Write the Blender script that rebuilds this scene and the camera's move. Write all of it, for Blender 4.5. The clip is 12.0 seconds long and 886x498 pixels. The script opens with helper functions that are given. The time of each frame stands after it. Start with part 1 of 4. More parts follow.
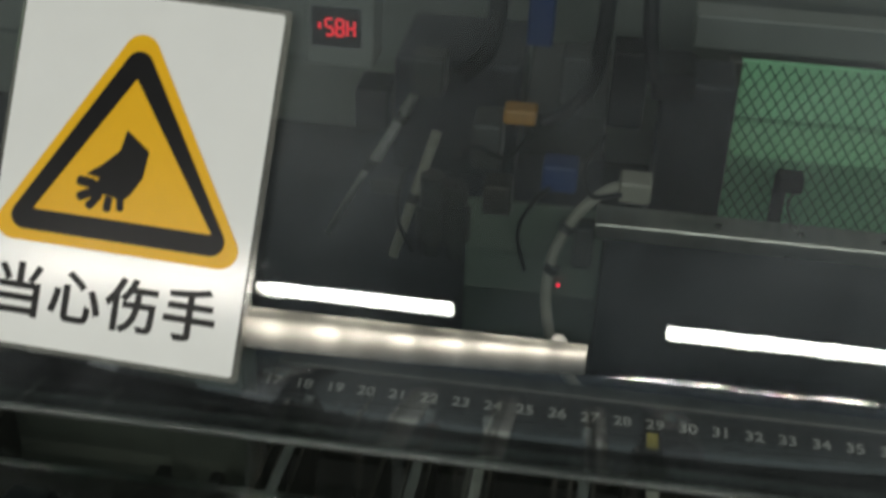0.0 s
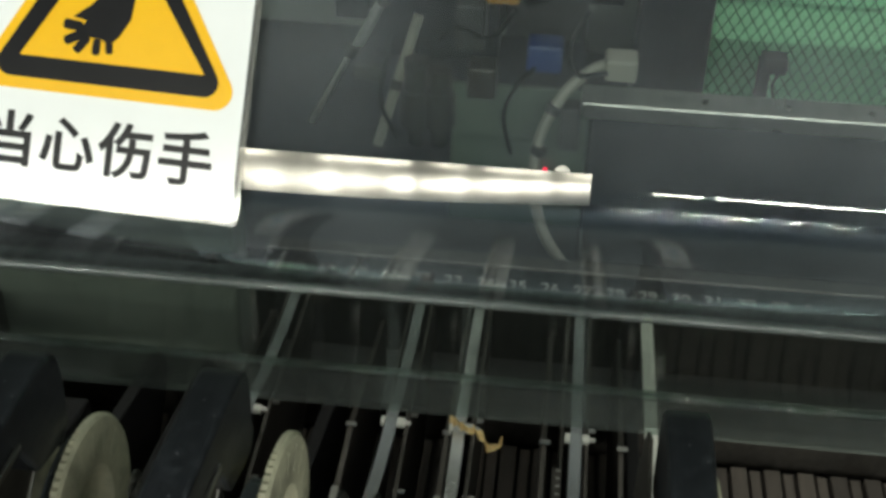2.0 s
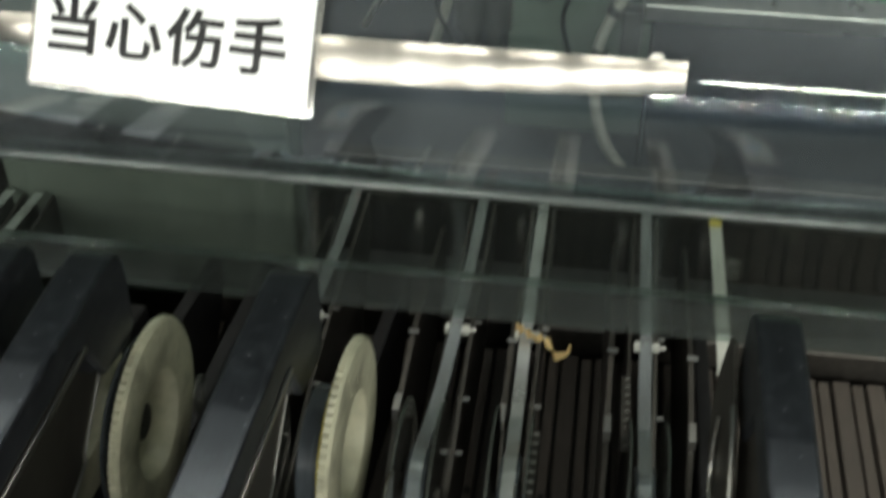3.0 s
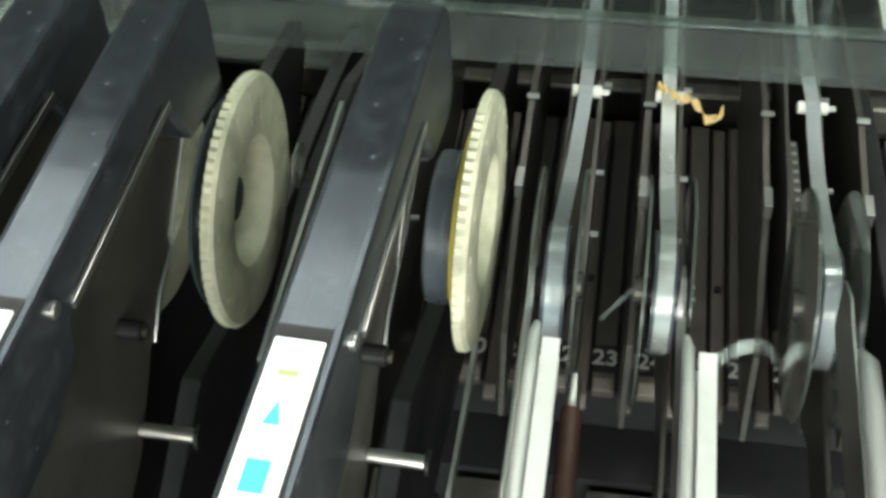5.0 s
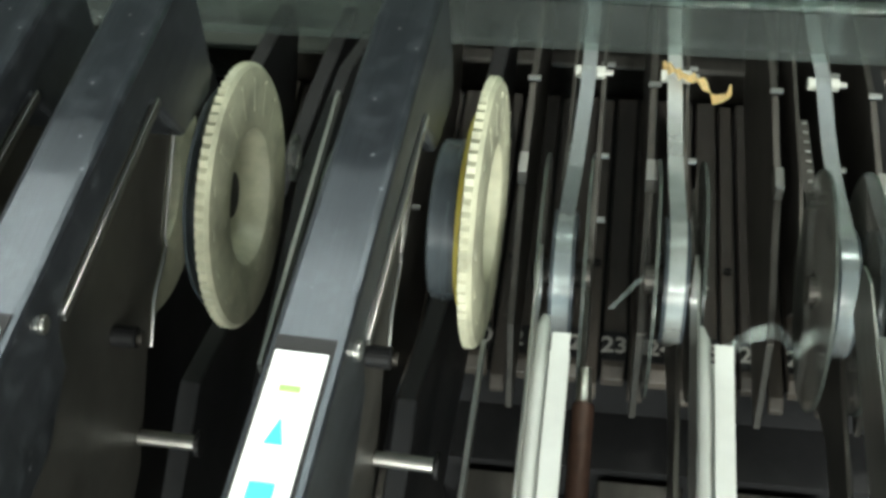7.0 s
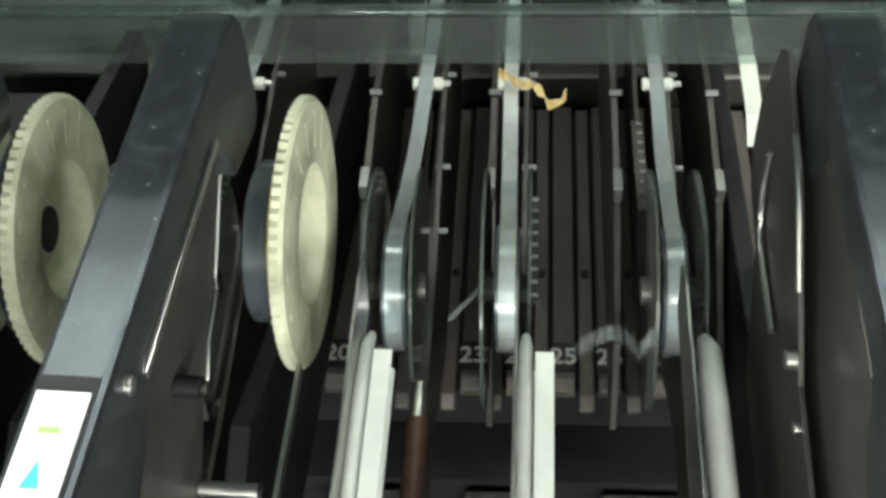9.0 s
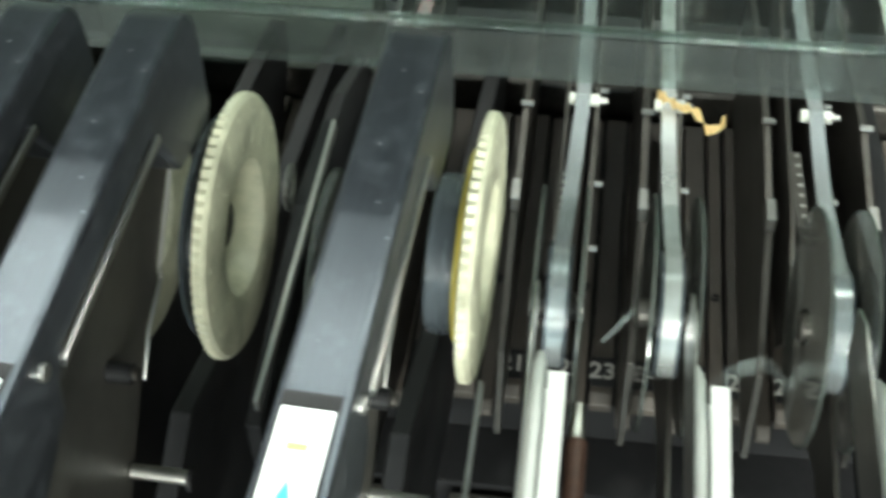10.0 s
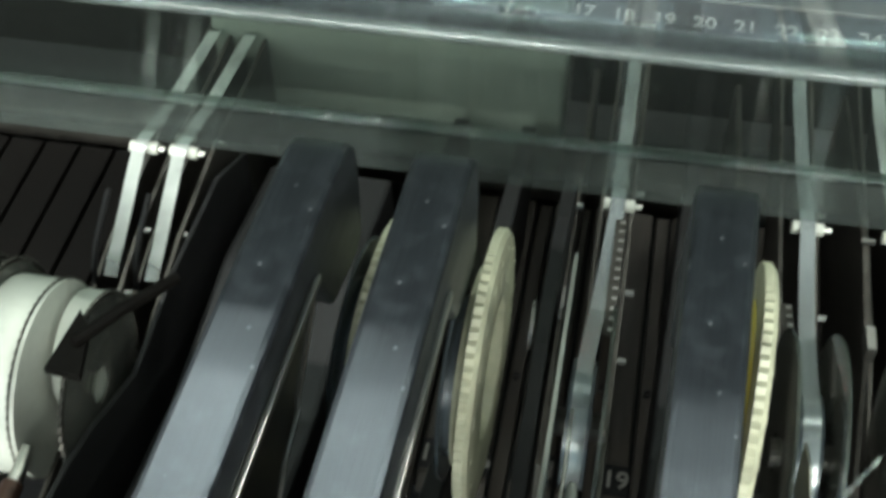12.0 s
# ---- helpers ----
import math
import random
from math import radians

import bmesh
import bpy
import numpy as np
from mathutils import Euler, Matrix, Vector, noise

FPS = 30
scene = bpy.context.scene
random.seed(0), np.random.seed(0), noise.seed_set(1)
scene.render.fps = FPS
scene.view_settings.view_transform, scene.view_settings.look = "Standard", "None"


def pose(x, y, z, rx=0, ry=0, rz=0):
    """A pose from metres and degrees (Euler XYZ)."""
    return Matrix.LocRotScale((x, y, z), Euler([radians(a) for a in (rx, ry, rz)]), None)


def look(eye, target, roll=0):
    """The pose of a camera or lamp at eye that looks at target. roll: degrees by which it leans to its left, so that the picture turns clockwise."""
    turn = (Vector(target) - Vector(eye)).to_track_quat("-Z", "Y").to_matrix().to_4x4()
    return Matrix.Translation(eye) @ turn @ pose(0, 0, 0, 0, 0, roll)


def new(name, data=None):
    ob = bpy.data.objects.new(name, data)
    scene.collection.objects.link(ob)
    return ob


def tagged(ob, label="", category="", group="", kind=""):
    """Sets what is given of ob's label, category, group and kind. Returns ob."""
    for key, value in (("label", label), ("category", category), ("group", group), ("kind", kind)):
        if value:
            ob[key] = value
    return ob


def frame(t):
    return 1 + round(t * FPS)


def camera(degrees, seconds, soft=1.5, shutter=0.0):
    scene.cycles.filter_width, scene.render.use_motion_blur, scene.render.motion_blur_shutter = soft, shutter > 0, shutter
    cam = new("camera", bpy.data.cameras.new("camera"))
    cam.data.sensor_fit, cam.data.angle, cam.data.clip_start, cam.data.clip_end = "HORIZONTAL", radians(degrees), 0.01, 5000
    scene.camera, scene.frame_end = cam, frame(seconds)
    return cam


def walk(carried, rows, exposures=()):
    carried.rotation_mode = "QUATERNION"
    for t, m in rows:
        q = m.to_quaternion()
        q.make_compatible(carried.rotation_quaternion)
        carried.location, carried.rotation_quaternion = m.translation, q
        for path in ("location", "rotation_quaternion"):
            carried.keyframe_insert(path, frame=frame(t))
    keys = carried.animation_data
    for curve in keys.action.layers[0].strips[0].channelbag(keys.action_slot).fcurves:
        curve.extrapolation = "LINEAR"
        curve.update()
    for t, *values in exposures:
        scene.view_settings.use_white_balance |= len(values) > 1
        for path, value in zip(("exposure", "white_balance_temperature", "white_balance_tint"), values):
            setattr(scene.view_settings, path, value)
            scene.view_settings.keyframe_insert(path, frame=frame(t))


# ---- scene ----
cam = camera(38.0, 12.0, soft=3.3, shutter=0.5)
PATH = [
    (0, (0.052, 0.287, 1.398), (-0.158, 1.971, 0.34), 2.3),
    (0.5, (0.052, 0.273, 1.388), (-0.158, 1.939, 0.301), 1.8),
    (1, (0.05, 0.27, 1.376), (-0.115, 1.911, 0.245), 1.9),
    (1.5, (0.051, 0.276, 1.371), (-0.129, 1.896, 0.212), 0.9),
    (2, (0.047, 0.277, 1.374), (-0.116, 1.903, 0.22), 1.4),
    (2.5, (0.038, 0.278, 1.371), (-0.126, 1.892, 0.201), 1.4),
    (3, (0.033, 0.285, 1.359), (-0.173, 1.828, 0.103), 0.4),
    (3.5, (0.026, 0.295, 1.331), (-0.212, 1.749, -0.022), -1.3),
    (3.7, (0.022, 0.302, 1.324), (-0.202, 1.729, -0.06), -1.3),
    (5.3, (-0.007, 0.331, 1.295), (-0.256, 1.648, -0.19), -2.7),
    (5.5, (-0.008, 0.333, 1.295), (-0.254, 1.645, -0.194), -2.6),
    (6, (-0.005, 0.334, 1.294), (-0.235, 1.643, -0.2), -3.1),
    (6.5, (-0.009, 0.336, 1.292), (-0.252, 1.637, -0.207), -3.3),
    (7, (-0.007, 0.34, 1.291), (-0.248, 1.635, -0.214), -3.9),
    (7.5, (0.004, 0.34, 1.293), (-0.199, 1.648, -0.207), -3.9),
    (7.7, (0.01, 0.338, 1.293), (-0.171, 1.655, -0.201), -4.3),
    (9.3, (0.025, 0.347, 1.289), (-0.121, 1.661, -0.211), -4.1),
    (9.5, (0.015, 0.346, 1.291), (-0.152, 1.66, -0.208), -4.1),
    (10, (-0.015, 0.349, 1.298), (-0.211, 1.64, -0.217), -1.6),
    (10.5, (-0.045, 0.354, 1.293), (-0.307, 1.647, -0.209), -2.7),
    (10.9, (-0.062, 0.355, 1.291), (-0.384, 1.662, -0.188), -3.2),
    (11, (-0.066, 0.357, 1.296), (-0.385, 1.644, -0.201), -2.8),
    (11.5, (-0.076, 0.362, 1.3), (-0.389, 1.656, -0.193), -1.9),
    (12, (-0.08, 0.373, 1.305), (-0.334, 1.698, -0.171), -0.7),
]
EXPOSURES = [(0.0, -0.62, 7200, 18), (0.5, -0.35, 7200, 16), (1.0, -0.2, 7200, 15), (1.5, 0.18, 7100, 14), (2.0, 0.18, 7100, 13), (2.6, 0.28, 7100, 14), (3.0, 0.55, 7100, 16), (3.7, 1.65, 7000, 16), (5.5, 2.25, 6800, 11), (6.0, 2.45, 6800, 11), (6.5, 2.05, 6800, 11), (7.0, 1.9, 6800, 11), (9.5, 1.9, 6800, 11), (10.0, 2.4, 6700, 10), (10.5, 2.4, 6700, 9), (11.2, 1.95, 6700, 9), (12.0, 1.75, 6700, 9)]
walk(cam, [(t, look(eye, target, roll)) for t, eye, target, roll in PATH], EXPOSURES)

# ---- world and lamps ----
world = bpy.data.worlds.new("world")
scene.world = world
world.use_nodes = True
world.node_tree.nodes["Background"].inputs[0].default_value = (0.75, 0.85, 0.85, 1)
world.node_tree.nodes["Background"].inputs[1].default_value = 0.0


def tube_lamp(x, y, z=2.70, length=1.2, watts=26.0, up=False):
    data = bpy.data.lights.new("tube_or_fill_light", "AREA")
    data.shape, data.size, data.size_y, data.energy = "RECTANGLE", length, 0.055, watts
    data.color = (0.93, 1.0, 0.95)
    lamp = new("tube_or_fill_light", data)
    lamp.matrix_world = pose(x, y, z + 0.02, 180) if up else pose(x, y, z)
    return lamp


for lx in (-2.59, -0.85, 0.89, 2.63):
    tube_lamp(lx, -1.88, watts=24.0)
    # unseen low-angle row, added to light the sign more than the feeders
    tube_lamp(lx, -5.0, watts=190.0)
    tube_lamp(lx, 1.42, watts=4.3)
    # upward fill lamps, added to brighten the ceiling that arms and cover reflect
    tube_lamp(lx, -1.88, watts=4.5, up=True)
    tube_lamp(lx, 1.42, watts=5.0, up=True)


# ---- materials ----
def nodes_of(m):
    m.use_nodes = True
    return m.node_tree.nodes, m.node_tree.links, m.node_tree.nodes["Principled BSDF"]


def surface(name, colour, rough=0.5, metal=0.0, vary=0.25, scale=120.0, bump=0.15, spec=0.5, stretch=(1, 1, 1), random_tint=0.0, coat=0.0, tint=(1, 1, 1), dirt=0.0, dirt_colour=(0.05, 0.045, 0.035), specks=0.0):
    """Colour, grain, stains and fine relief, at real size."""
    m = bpy.data.materials.new(name)
    nodes, links, bsdf = nodes_of(m)
    where = nodes.new("ShaderNodeTexCoord")
    mapping = nodes.new("ShaderNodeMapping")
    mapping.inputs["Scale"].default_value = stretch
    links.new(where.outputs["Object"], mapping.inputs[0])
    fine, broad = nodes.new("ShaderNodeTexNoise"), nodes.new("ShaderNodeTexNoise")
    fine.inputs["Scale"].default_value, fine.inputs["Detail"].default_value = scale * 4, 4
    broad.inputs["Scale"].default_value, broad.inputs["Detail"].default_value = scale * 0.4, 5
    for n in (fine, broad):
        links.new(mapping.outputs[0], n.inputs["Vector"])
    mixed = nodes.new("ShaderNodeMath")
    mixed.operation = "MULTIPLY_ADD"
    links.new(fine.outputs["Fac"], mixed.inputs[0])
    mixed.inputs[1].default_value = 0.5
    half = nodes.new("ShaderNodeMath")
    half.operation = "MULTIPLY"
    half.inputs[1].default_value = 0.5
    links.new(broad.outputs["Fac"], half.inputs[0])
    links.new(half.outputs[0], mixed.inputs[2])
    ramp = nodes.new("ShaderNodeValToRGB")
    ramp.color_ramp.elements[0].position, ramp.color_ramp.elements[1].position = 0.32, 0.68
    ramp.color_ramp.elements[0].color = (*[c * (1 - vary) for c in colour], 1)
    ramp.color_ramp.elements[1].color = (*[min(1, c * (1 + vary)) for c in colour], 1)
    links.new(mixed.outputs[0], ramp.inputs[0])
    out = ramp.outputs[0]
    if dirt > 0:
        spots = nodes.new("ShaderNodeTexNoise")
        spots.inputs["Scale"].default_value, spots.inputs["Detail"].default_value = scale * 0.9, 8
        links.new(where.outputs["Object"], spots.inputs["Vector"])
        cut = nodes.new("ShaderNodeValToRGB")
        cut.color_ramp.elements[0].position, cut.color_ramp.elements[1].position = 0.5, 0.72
        cut.color_ramp.elements[1].color = (dirt, dirt, dirt, 1)
        links.new(spots.outputs["Fac"], cut.inputs[0])
        mix = nodes.new("ShaderNodeMix")
        mix.data_type = "RGBA"
        links.new(cut.outputs[0], mix.inputs["Factor"])
        links.new(out, mix.inputs["A"])
        mix.inputs["B"].default_value = (*dirt_colour, 1)
        out = mix.outputs["Result"]
    if specks > 0:
        grit = nodes.new("ShaderNodeTexVoronoi")
        grit.inputs["Scale"].default_value = 150.0
        links.new(where.outputs["Object"], grit.inputs["Vector"])
        near = nodes.new("ShaderNodeMapRange")
        near.inputs["From Min"].default_value, near.inputs["From Max"].default_value = 0.045, 0.075
        near.inputs["To Min"].default_value, near.inputs["To Max"].default_value = specks, 0.0
        links.new(grit.outputs["Distance"], near.inputs["Value"])
        dust = nodes.new("ShaderNodeMix")
        dust.data_type = "RGBA"
        links.new(near.outputs[0], dust.inputs["Factor"])
        links.new(out, dust.inputs["A"])
        dust.inputs["B"].default_value = (0.30, 0.32, 0.33, 1)
        out = dust.outputs["Result"]
    if random_tint > 0:
        info = nodes.new("ShaderNodeObjectInfo")
        hsv = nodes.new("ShaderNodeHueSaturation")
        span = nodes.new("ShaderNodeMapRange")
        span.inputs["To Min"].default_value, span.inputs["To Max"].default_value = 1 - random_tint, 1 + random_tint
        links.new(info.outputs["Random"], span.inputs["Value"])
        links.new(span.outputs[0], hsv.inputs["Value"])
        links.new(out, hsv.inputs["Color"])
        out = hsv.outputs[0]
    links.new(out, bsdf.inputs["Base Color"])
    span = nodes.new("ShaderNodeMapRange")
    span.inputs["To Min"].default_value, span.inputs["To Max"].default_value = max(0.03, rough - 0.12), min(1, rough + 0.12)
    links.new(broad.outputs["Fac"], span.inputs["Value"])
    links.new(span.outputs[0], bsdf.inputs["Roughness"])
    bsdf.inputs["Metallic"].default_value = metal
    bsdf.inputs["Specular IOR Level"].default_value = spec
    bsdf.inputs["Coat Weight"].default_value = coat
    bsdf.inputs["Specular Tint"].default_value = (*tint, 1)
    if bump > 0:
        relief = nodes.new("ShaderNodeBump")
        relief.inputs["Strength"].default_value, relief.inputs["Distance"].default_value = bump, 0.0006
        links.new(mixed.outputs[0], relief.inputs["Height"])
        links.new(relief.outputs[0], bsdf.inputs["Normal"])
    return m


def clear_sheet(name, tint, haze, haze_colour, rough=0.03, gloss=1.0, scale=30.0, ior=1.5, cloud=(0.75, 1.3)):
    """A thin clear plastic: tinted see-through, a pale film for dust and haze, and a Fresnel gloss."""
    m = bpy.data.materials.new(name)
    nodes, links, bsdf = nodes_of(m)
    nodes.remove(bsdf)
    out = nodes["Material Output"]
    see, dust, shine = nodes.new("ShaderNodeBsdfTransparent"), nodes.new("ShaderNodeBsdfDiffuse"), nodes.new("ShaderNodeBsdfGlossy")
    see.inputs[0].default_value = (*tint, 1)
    dust.inputs[0].default_value = (*haze_colour, 1)
    shine.inputs["Roughness"].default_value = rough
    noise_tex, where = nodes.new("ShaderNodeTexNoise"), nodes.new("ShaderNodeTexCoord")
    noise_tex.inputs["Scale"].default_value, noise_tex.inputs["Detail"].default_value = scale, 7
    links.new(where.outputs["Object"], noise_tex.inputs["Vector"])
    span = nodes.new("ShaderNodeMapRange")
    span.inputs["From Min"].default_value, span.inputs["From Max"].default_value = 0.35, 0.7
    span.inputs["To Min"].default_value, span.inputs["To Max"].default_value = haze * cloud[0], haze * cloud[1]
    links.new(noise_tex.outputs["Fac"], span.inputs["Value"])
    first, second, fresnel = nodes.new("ShaderNodeMixShader"), nodes.new("ShaderNodeMixShader"), nodes.new("ShaderNodeFresnel")
    fresnel.inputs["IOR"].default_value = ior
    scaled = nodes.new("ShaderNodeMath")
    scaled.operation, scaled.use_clamp = "MULTIPLY", True
    scaled.inputs[1].default_value = gloss
    links.new(fresnel.outputs[0], scaled.inputs[0])
    links.new(span.outputs[0], first.inputs[0])
    links.new(see.outputs[0], first.inputs[1])
    links.new(dust.outputs[0], first.inputs[2])
    links.new(scaled.outputs[0], second.inputs[0])
    links.new(first.outputs[0], second.inputs[1])
    links.new(shine.outputs[0], second.inputs[2])
    links.new(second.outputs[0], out.inputs["Surface"])
    return m


def glowing(name, colour, strength):
    m = bpy.data.materials.new(name)
    nodes, links, bsdf = nodes_of(m)
    bsdf.inputs["Base Color"].default_value = (*colour, 1)
    bsdf.inputs["Emission Color"].default_value = (*colour, 1)
    bsdf.inputs["Emission Strength"].default_value = strength
    return m


# Blue specular tint puts the bluish reflected sheen into the black plastic.
M_ARM = surface("arm_plastic", (0.012, 0.013, 0.015), 0.33, 0, 0.45, 170, 0.20, 0.62, stretch=(2.6, 0.10, 0.6), tint=(0.76, 0.89, 1.0), dirt=0.45, dirt_colour=(0.045, 0.050, 0.055), specks=0.35)
M_BLACK = surface("black_plastic", (0.009, 0.009, 0.0095), 0.5, 0, 0.3, 90, 0.1, 0.25)
M_STEEL = surface("brushed_steel", (0.42, 0.41, 0.38), 0.32, 1.0, 0.2, 60, 0.15, stretch=(1, 0.15, 1), dirt=0.25)
M_DARKSTEEL = surface("dark_steel", (0.075, 0.070, 0.062), 0.42, 0.8, 0.3, 70, 0.15, stretch=(1, 0.2, 1), dirt=0.4, dirt_colour=(0.03, 0.025, 0.02))
M_PLATE = surface("grey_plate", (0.085, 0.08, 0.07), 0.45, 0.6, 0.2, 40, 0.1, dirt=0.3, dirt_colour=(0.06, 0.055, 0.045))
M_BED = surface("bed_slat", (0.060, 0.050, 0.041), 0.55, 0.15, 0.3, 80, 0.2, stretch=(1, 0.15, 1), random_tint=0.25, dirt=0.3)
# Black darkened well below M_BLACK: shade is put into this colour.
M_SHADEBLACK = surface("shaded_black", (0.0040, 0.0034, 0.0030), 0.6, 0, 0.3, 60, 0.15, 0.06)
M_FILM = clear_sheet("loose_film", (0.88, 0.90, 0.88), 0.055, (0.7, 0.72, 0.68), 0.15, 2.0, 40)
M_FOLD = clear_sheet("hazy_fold", (0.72, 0.77, 0.75), 0.07, (0.62, 0.68, 0.66), 0.16, 1.2, 25)
M_CREAM = surface("cream_plastic", (0.43, 0.42, 0.305), 0.42, 0, 0.18, 70, 0.25, dirt=0.8, dirt_colour=(0.19, 0.185, 0.135))
M_WHITE = surface("white_plastic", (0.62, 0.63, 0.59), 0.4, 0, 0.06, 60, 0.05, dirt=0.15, dirt_colour=(0.45, 0.44, 0.36))
M_PAPER = surface("white_paper", (0.82, 0.84, 0.82), 0.6, 0, 0.05, 50, 0.05)
M_ROLL = surface("wound_tape", (0.055, 0.066, 0.074), 0.25, 0.2, 0.25, 60, 0.1, stretch=(12, 1, 1))
M_YELLOW = surface("yellow_ring", (0.48, 0.39, 0.07), 0.4, 0, 0.1, 60, 0.05)
M_TAPE = clear_sheet("cover_tape", (0.70, 0.76, 0.76), 0.24, (0.72, 0.79, 0.80), 0.17, 4.2, 25, 1.4)
M_MILKTAPE = clear_sheet("milky_tape", (0.62, 0.68, 0.67), 0.42, (0.74, 0.78, 0.74), 0.17, 4.2, 25, cloud=(0.5, 1.7))
M_WHITETAPE = surface("white_tape", (0.47, 0.48, 0.43), 0.35, 0, 0.08, 60, 0.05)
M_CLEAR = clear_sheet("clear_reel", (0.90, 0.90, 0.88), 0.21, (0.42, 0.42, 0.38), 0.08, 1.3, 60)
# The cloudy film is dust plus hazy reflections painted into the sheet.
M_COVER = clear_sheet("acrylic_cover", (0.84, 0.88, 0.89), 0.022, (0.44, 0.49, 0.52), 0.012, 1.15, 17, cloud=(0.0, 3.2))
M_LIP = clear_sheet("acrylic_lip", (0.82, 0.86, 0.84), 0.012, (0.44, 0.50, 0.47), 0.08, 0.20, 9, 1.3)
M_FLANGE = clear_sheet("hazy_flange", (0.74, 0.80, 0.78), 0.050, (0.43, 0.48, 0.46), 0.16, 0.6, 9, 1.35)
M_BEAD = clear_sheet("acrylic_bead", (0.75, 0.82, 0.80), 0.03, (0.5, 0.58, 0.55), 0.14, 0.6, 20)
M_SOFTBEAD = clear_sheet("soft_bead", (0.86, 0.90, 0.88), 0.006, (0.5, 0.58, 0.55), 0.08, 1.4, 20, 1.35)
# White print greyed: dimness under the cover is put into its colour.
M_NUMERAL = surface("dimmed_white_print", (0.32, 0.31, 0.285), 0.6, 0, 0.2, 200, 0.0, dirt=0.5, dirt_colour=(0.12, 0.11, 0.10))
M_YELLOWSIGN = surface("sign_yellow", (0.86, 0.48, 0.015), 0.22, 0, 0.03, 40, 0.0, 0.2)
M_WHITESIGN = surface("sign_white", (0.82, 0.84, 0.83), 0.10, 0, 0.02, 20, 0.0, 0.5)
M_BLACKSIGN = surface("sign_black", (0.010, 0.010, 0.011), 0.22, 0, 0.1, 40, 0.0, 0.12)
# Stretched tone puts the reflected lamp bands into the metal's colour.
M_CHROME = surface("banded_polished_steel", (0.20, 0.19, 0.17), 0.22, 1.0, 0.35, 26, 0.05, stretch=(1.6, 0.12, 0.12), dirt=0.15, dirt_colour=(0.30, 0.28, 0.24))
M_TAN = surface("tan_paper", (0.74, 0.57, 0.28), 0.7, 0, 0.2, 200, 0.3)
M_BLUE = surface("blue_plastic", (0.015, 0.04, 0.14), 0.4, 0, 0.15, 60, 0.1)
M_CYAN = surface("cyan_print", (0.02, 0.42, 0.65), 0.5, 0, 0.05, 60, 0.0)
M_GREENPRINT = surface("green_print", (0.25, 0.45, 0.12), 0.5, 0, 0.05, 60, 0.0)
M_BROWN = surface("rusty_rod", (0.07, 0.035, 0.025), 0.5, 0.4, 0.3, 80, 0.2)
M_GREEN = surface("green_sheet", (0.34, 0.86, 0.45), 0.5, 0, 0.12, 12, 0.05)
M_WIRE = surface("mesh_wire", (0.02, 0.05, 0.035), 0.5, 0.2, 0.2, 60, 0.05)
# Darker stand-in for M_PLATE: dimness behind the cover is in the grey.
M_HEADGREY = surface("dim_head_grey", (0.055, 0.055, 0.052), 0.5, 0.2, 0.3, 40, 0.1, dirt=0.3)
M_GREYWALL = surface("machine_paint", (0.17, 0.18, 0.155), 0.5, 0, 0.08, 8, 0.05)
M_GREYGREEN = surface("grey_green_panel", (0.108, 0.124, 0.106), 0.45, 0, 0.1, 10, 0.05)
M_DARKPANEL = surface("dark_panel", (0.018, 0.019, 0.024), 0.5, 0.1, 0.3, 14, 0.08, dirt=0.2, dirt_colour=(0.05, 0.05, 0.05))
M_HOSE = surface("beige_hose", (0.26, 0.245, 0.20), 0.5, 0, 0.1, 60, 0.1)
M_ORANGE = surface("orange_part", (0.35, 0.17, 0.03), 0.5, 0, 0.1, 60, 0.1)
M_BOARD = surface("pale_green_board", (0.11, 0.14, 0.11), 0.5, 0, 0.1, 20, 0.05)
M_ROOM = surface("room_paint", (0.26, 0.29, 0.285), 0.7, 0, 0.06, 3, 0.03)
M_CEILING = surface("ceiling_paint", (0.62, 0.66, 0.68), 0.8, 0, 0.05, 3, 0.03)
M_ROOMFLOOR = surface("room_floor", (0.028, 0.045, 0.052), 0.75, 0, 0.1, 3, 0.03)
M_NAVY = surface("navy_wall", (0.03, 0.05, 0.07), 0.5, 0, 0.15, 4, 0.05)
M_RED = glowing("red_digit", (1.0, 0.03, 0.05), 1.0)
M_REDLED = glowing("red_led", (1.0, 0.02, 0.06), 2.0)


# ---- mesh helpers ----
def part(name, bm, material, parent=None, label="", smooth=False):
    me = bpy.data.meshes.new(name)
    bmesh.ops.recalc_face_normals(bm, faces=bm.faces[:])
    bm.to_mesh(me)
    bm.free()
    me.materials.append(material)
    if smooth:
        for p in me.polygons:
            p.use_smooth = True
        me.set_sharp_from_angle(angle=radians(35))
    ob = new(name, me)
    if parent is not None:
        ob.parent = parent
    if label:
        ob["label"] = label
    return ob


def thing(name, label, category, x=0.0, y=0.0, z=0.0, group="", kind=""):
    ob = new(name)
    ob.empty_display_size = 0.01
    ob.location = (x, y, z)
    return tagged(ob, label, category, group, kind)


def box(x0, x1, y0, y1, z0, z1, bevel=0.0, bm=None):
    fresh = bmesh.new()
    bmesh.ops.create_cube(fresh, size=1.0)
    for v in fresh.verts:
        v.co = ((x0 + x1) / 2 + v.co.x * (x1 - x0), (y0 + y1) / 2 + v.co.y * (y1 - y0), (z0 + z1) / 2 + v.co.z * (z1 - z0))
    if bevel > 0:
        bmesh.ops.bevel(fresh, geom=fresh.edges[:], offset=bevel, segments=2, affect="EDGES", profile=0.5)
    return join(bm, fresh)


def join(bm, fresh):
    if bm is None:
        return fresh
    me = bpy.data.meshes.new("joined")
    fresh.to_mesh(me)
    fresh.free()
    bm.from_mesh(me)
    bpy.data.meshes.remove(me)
    return bm


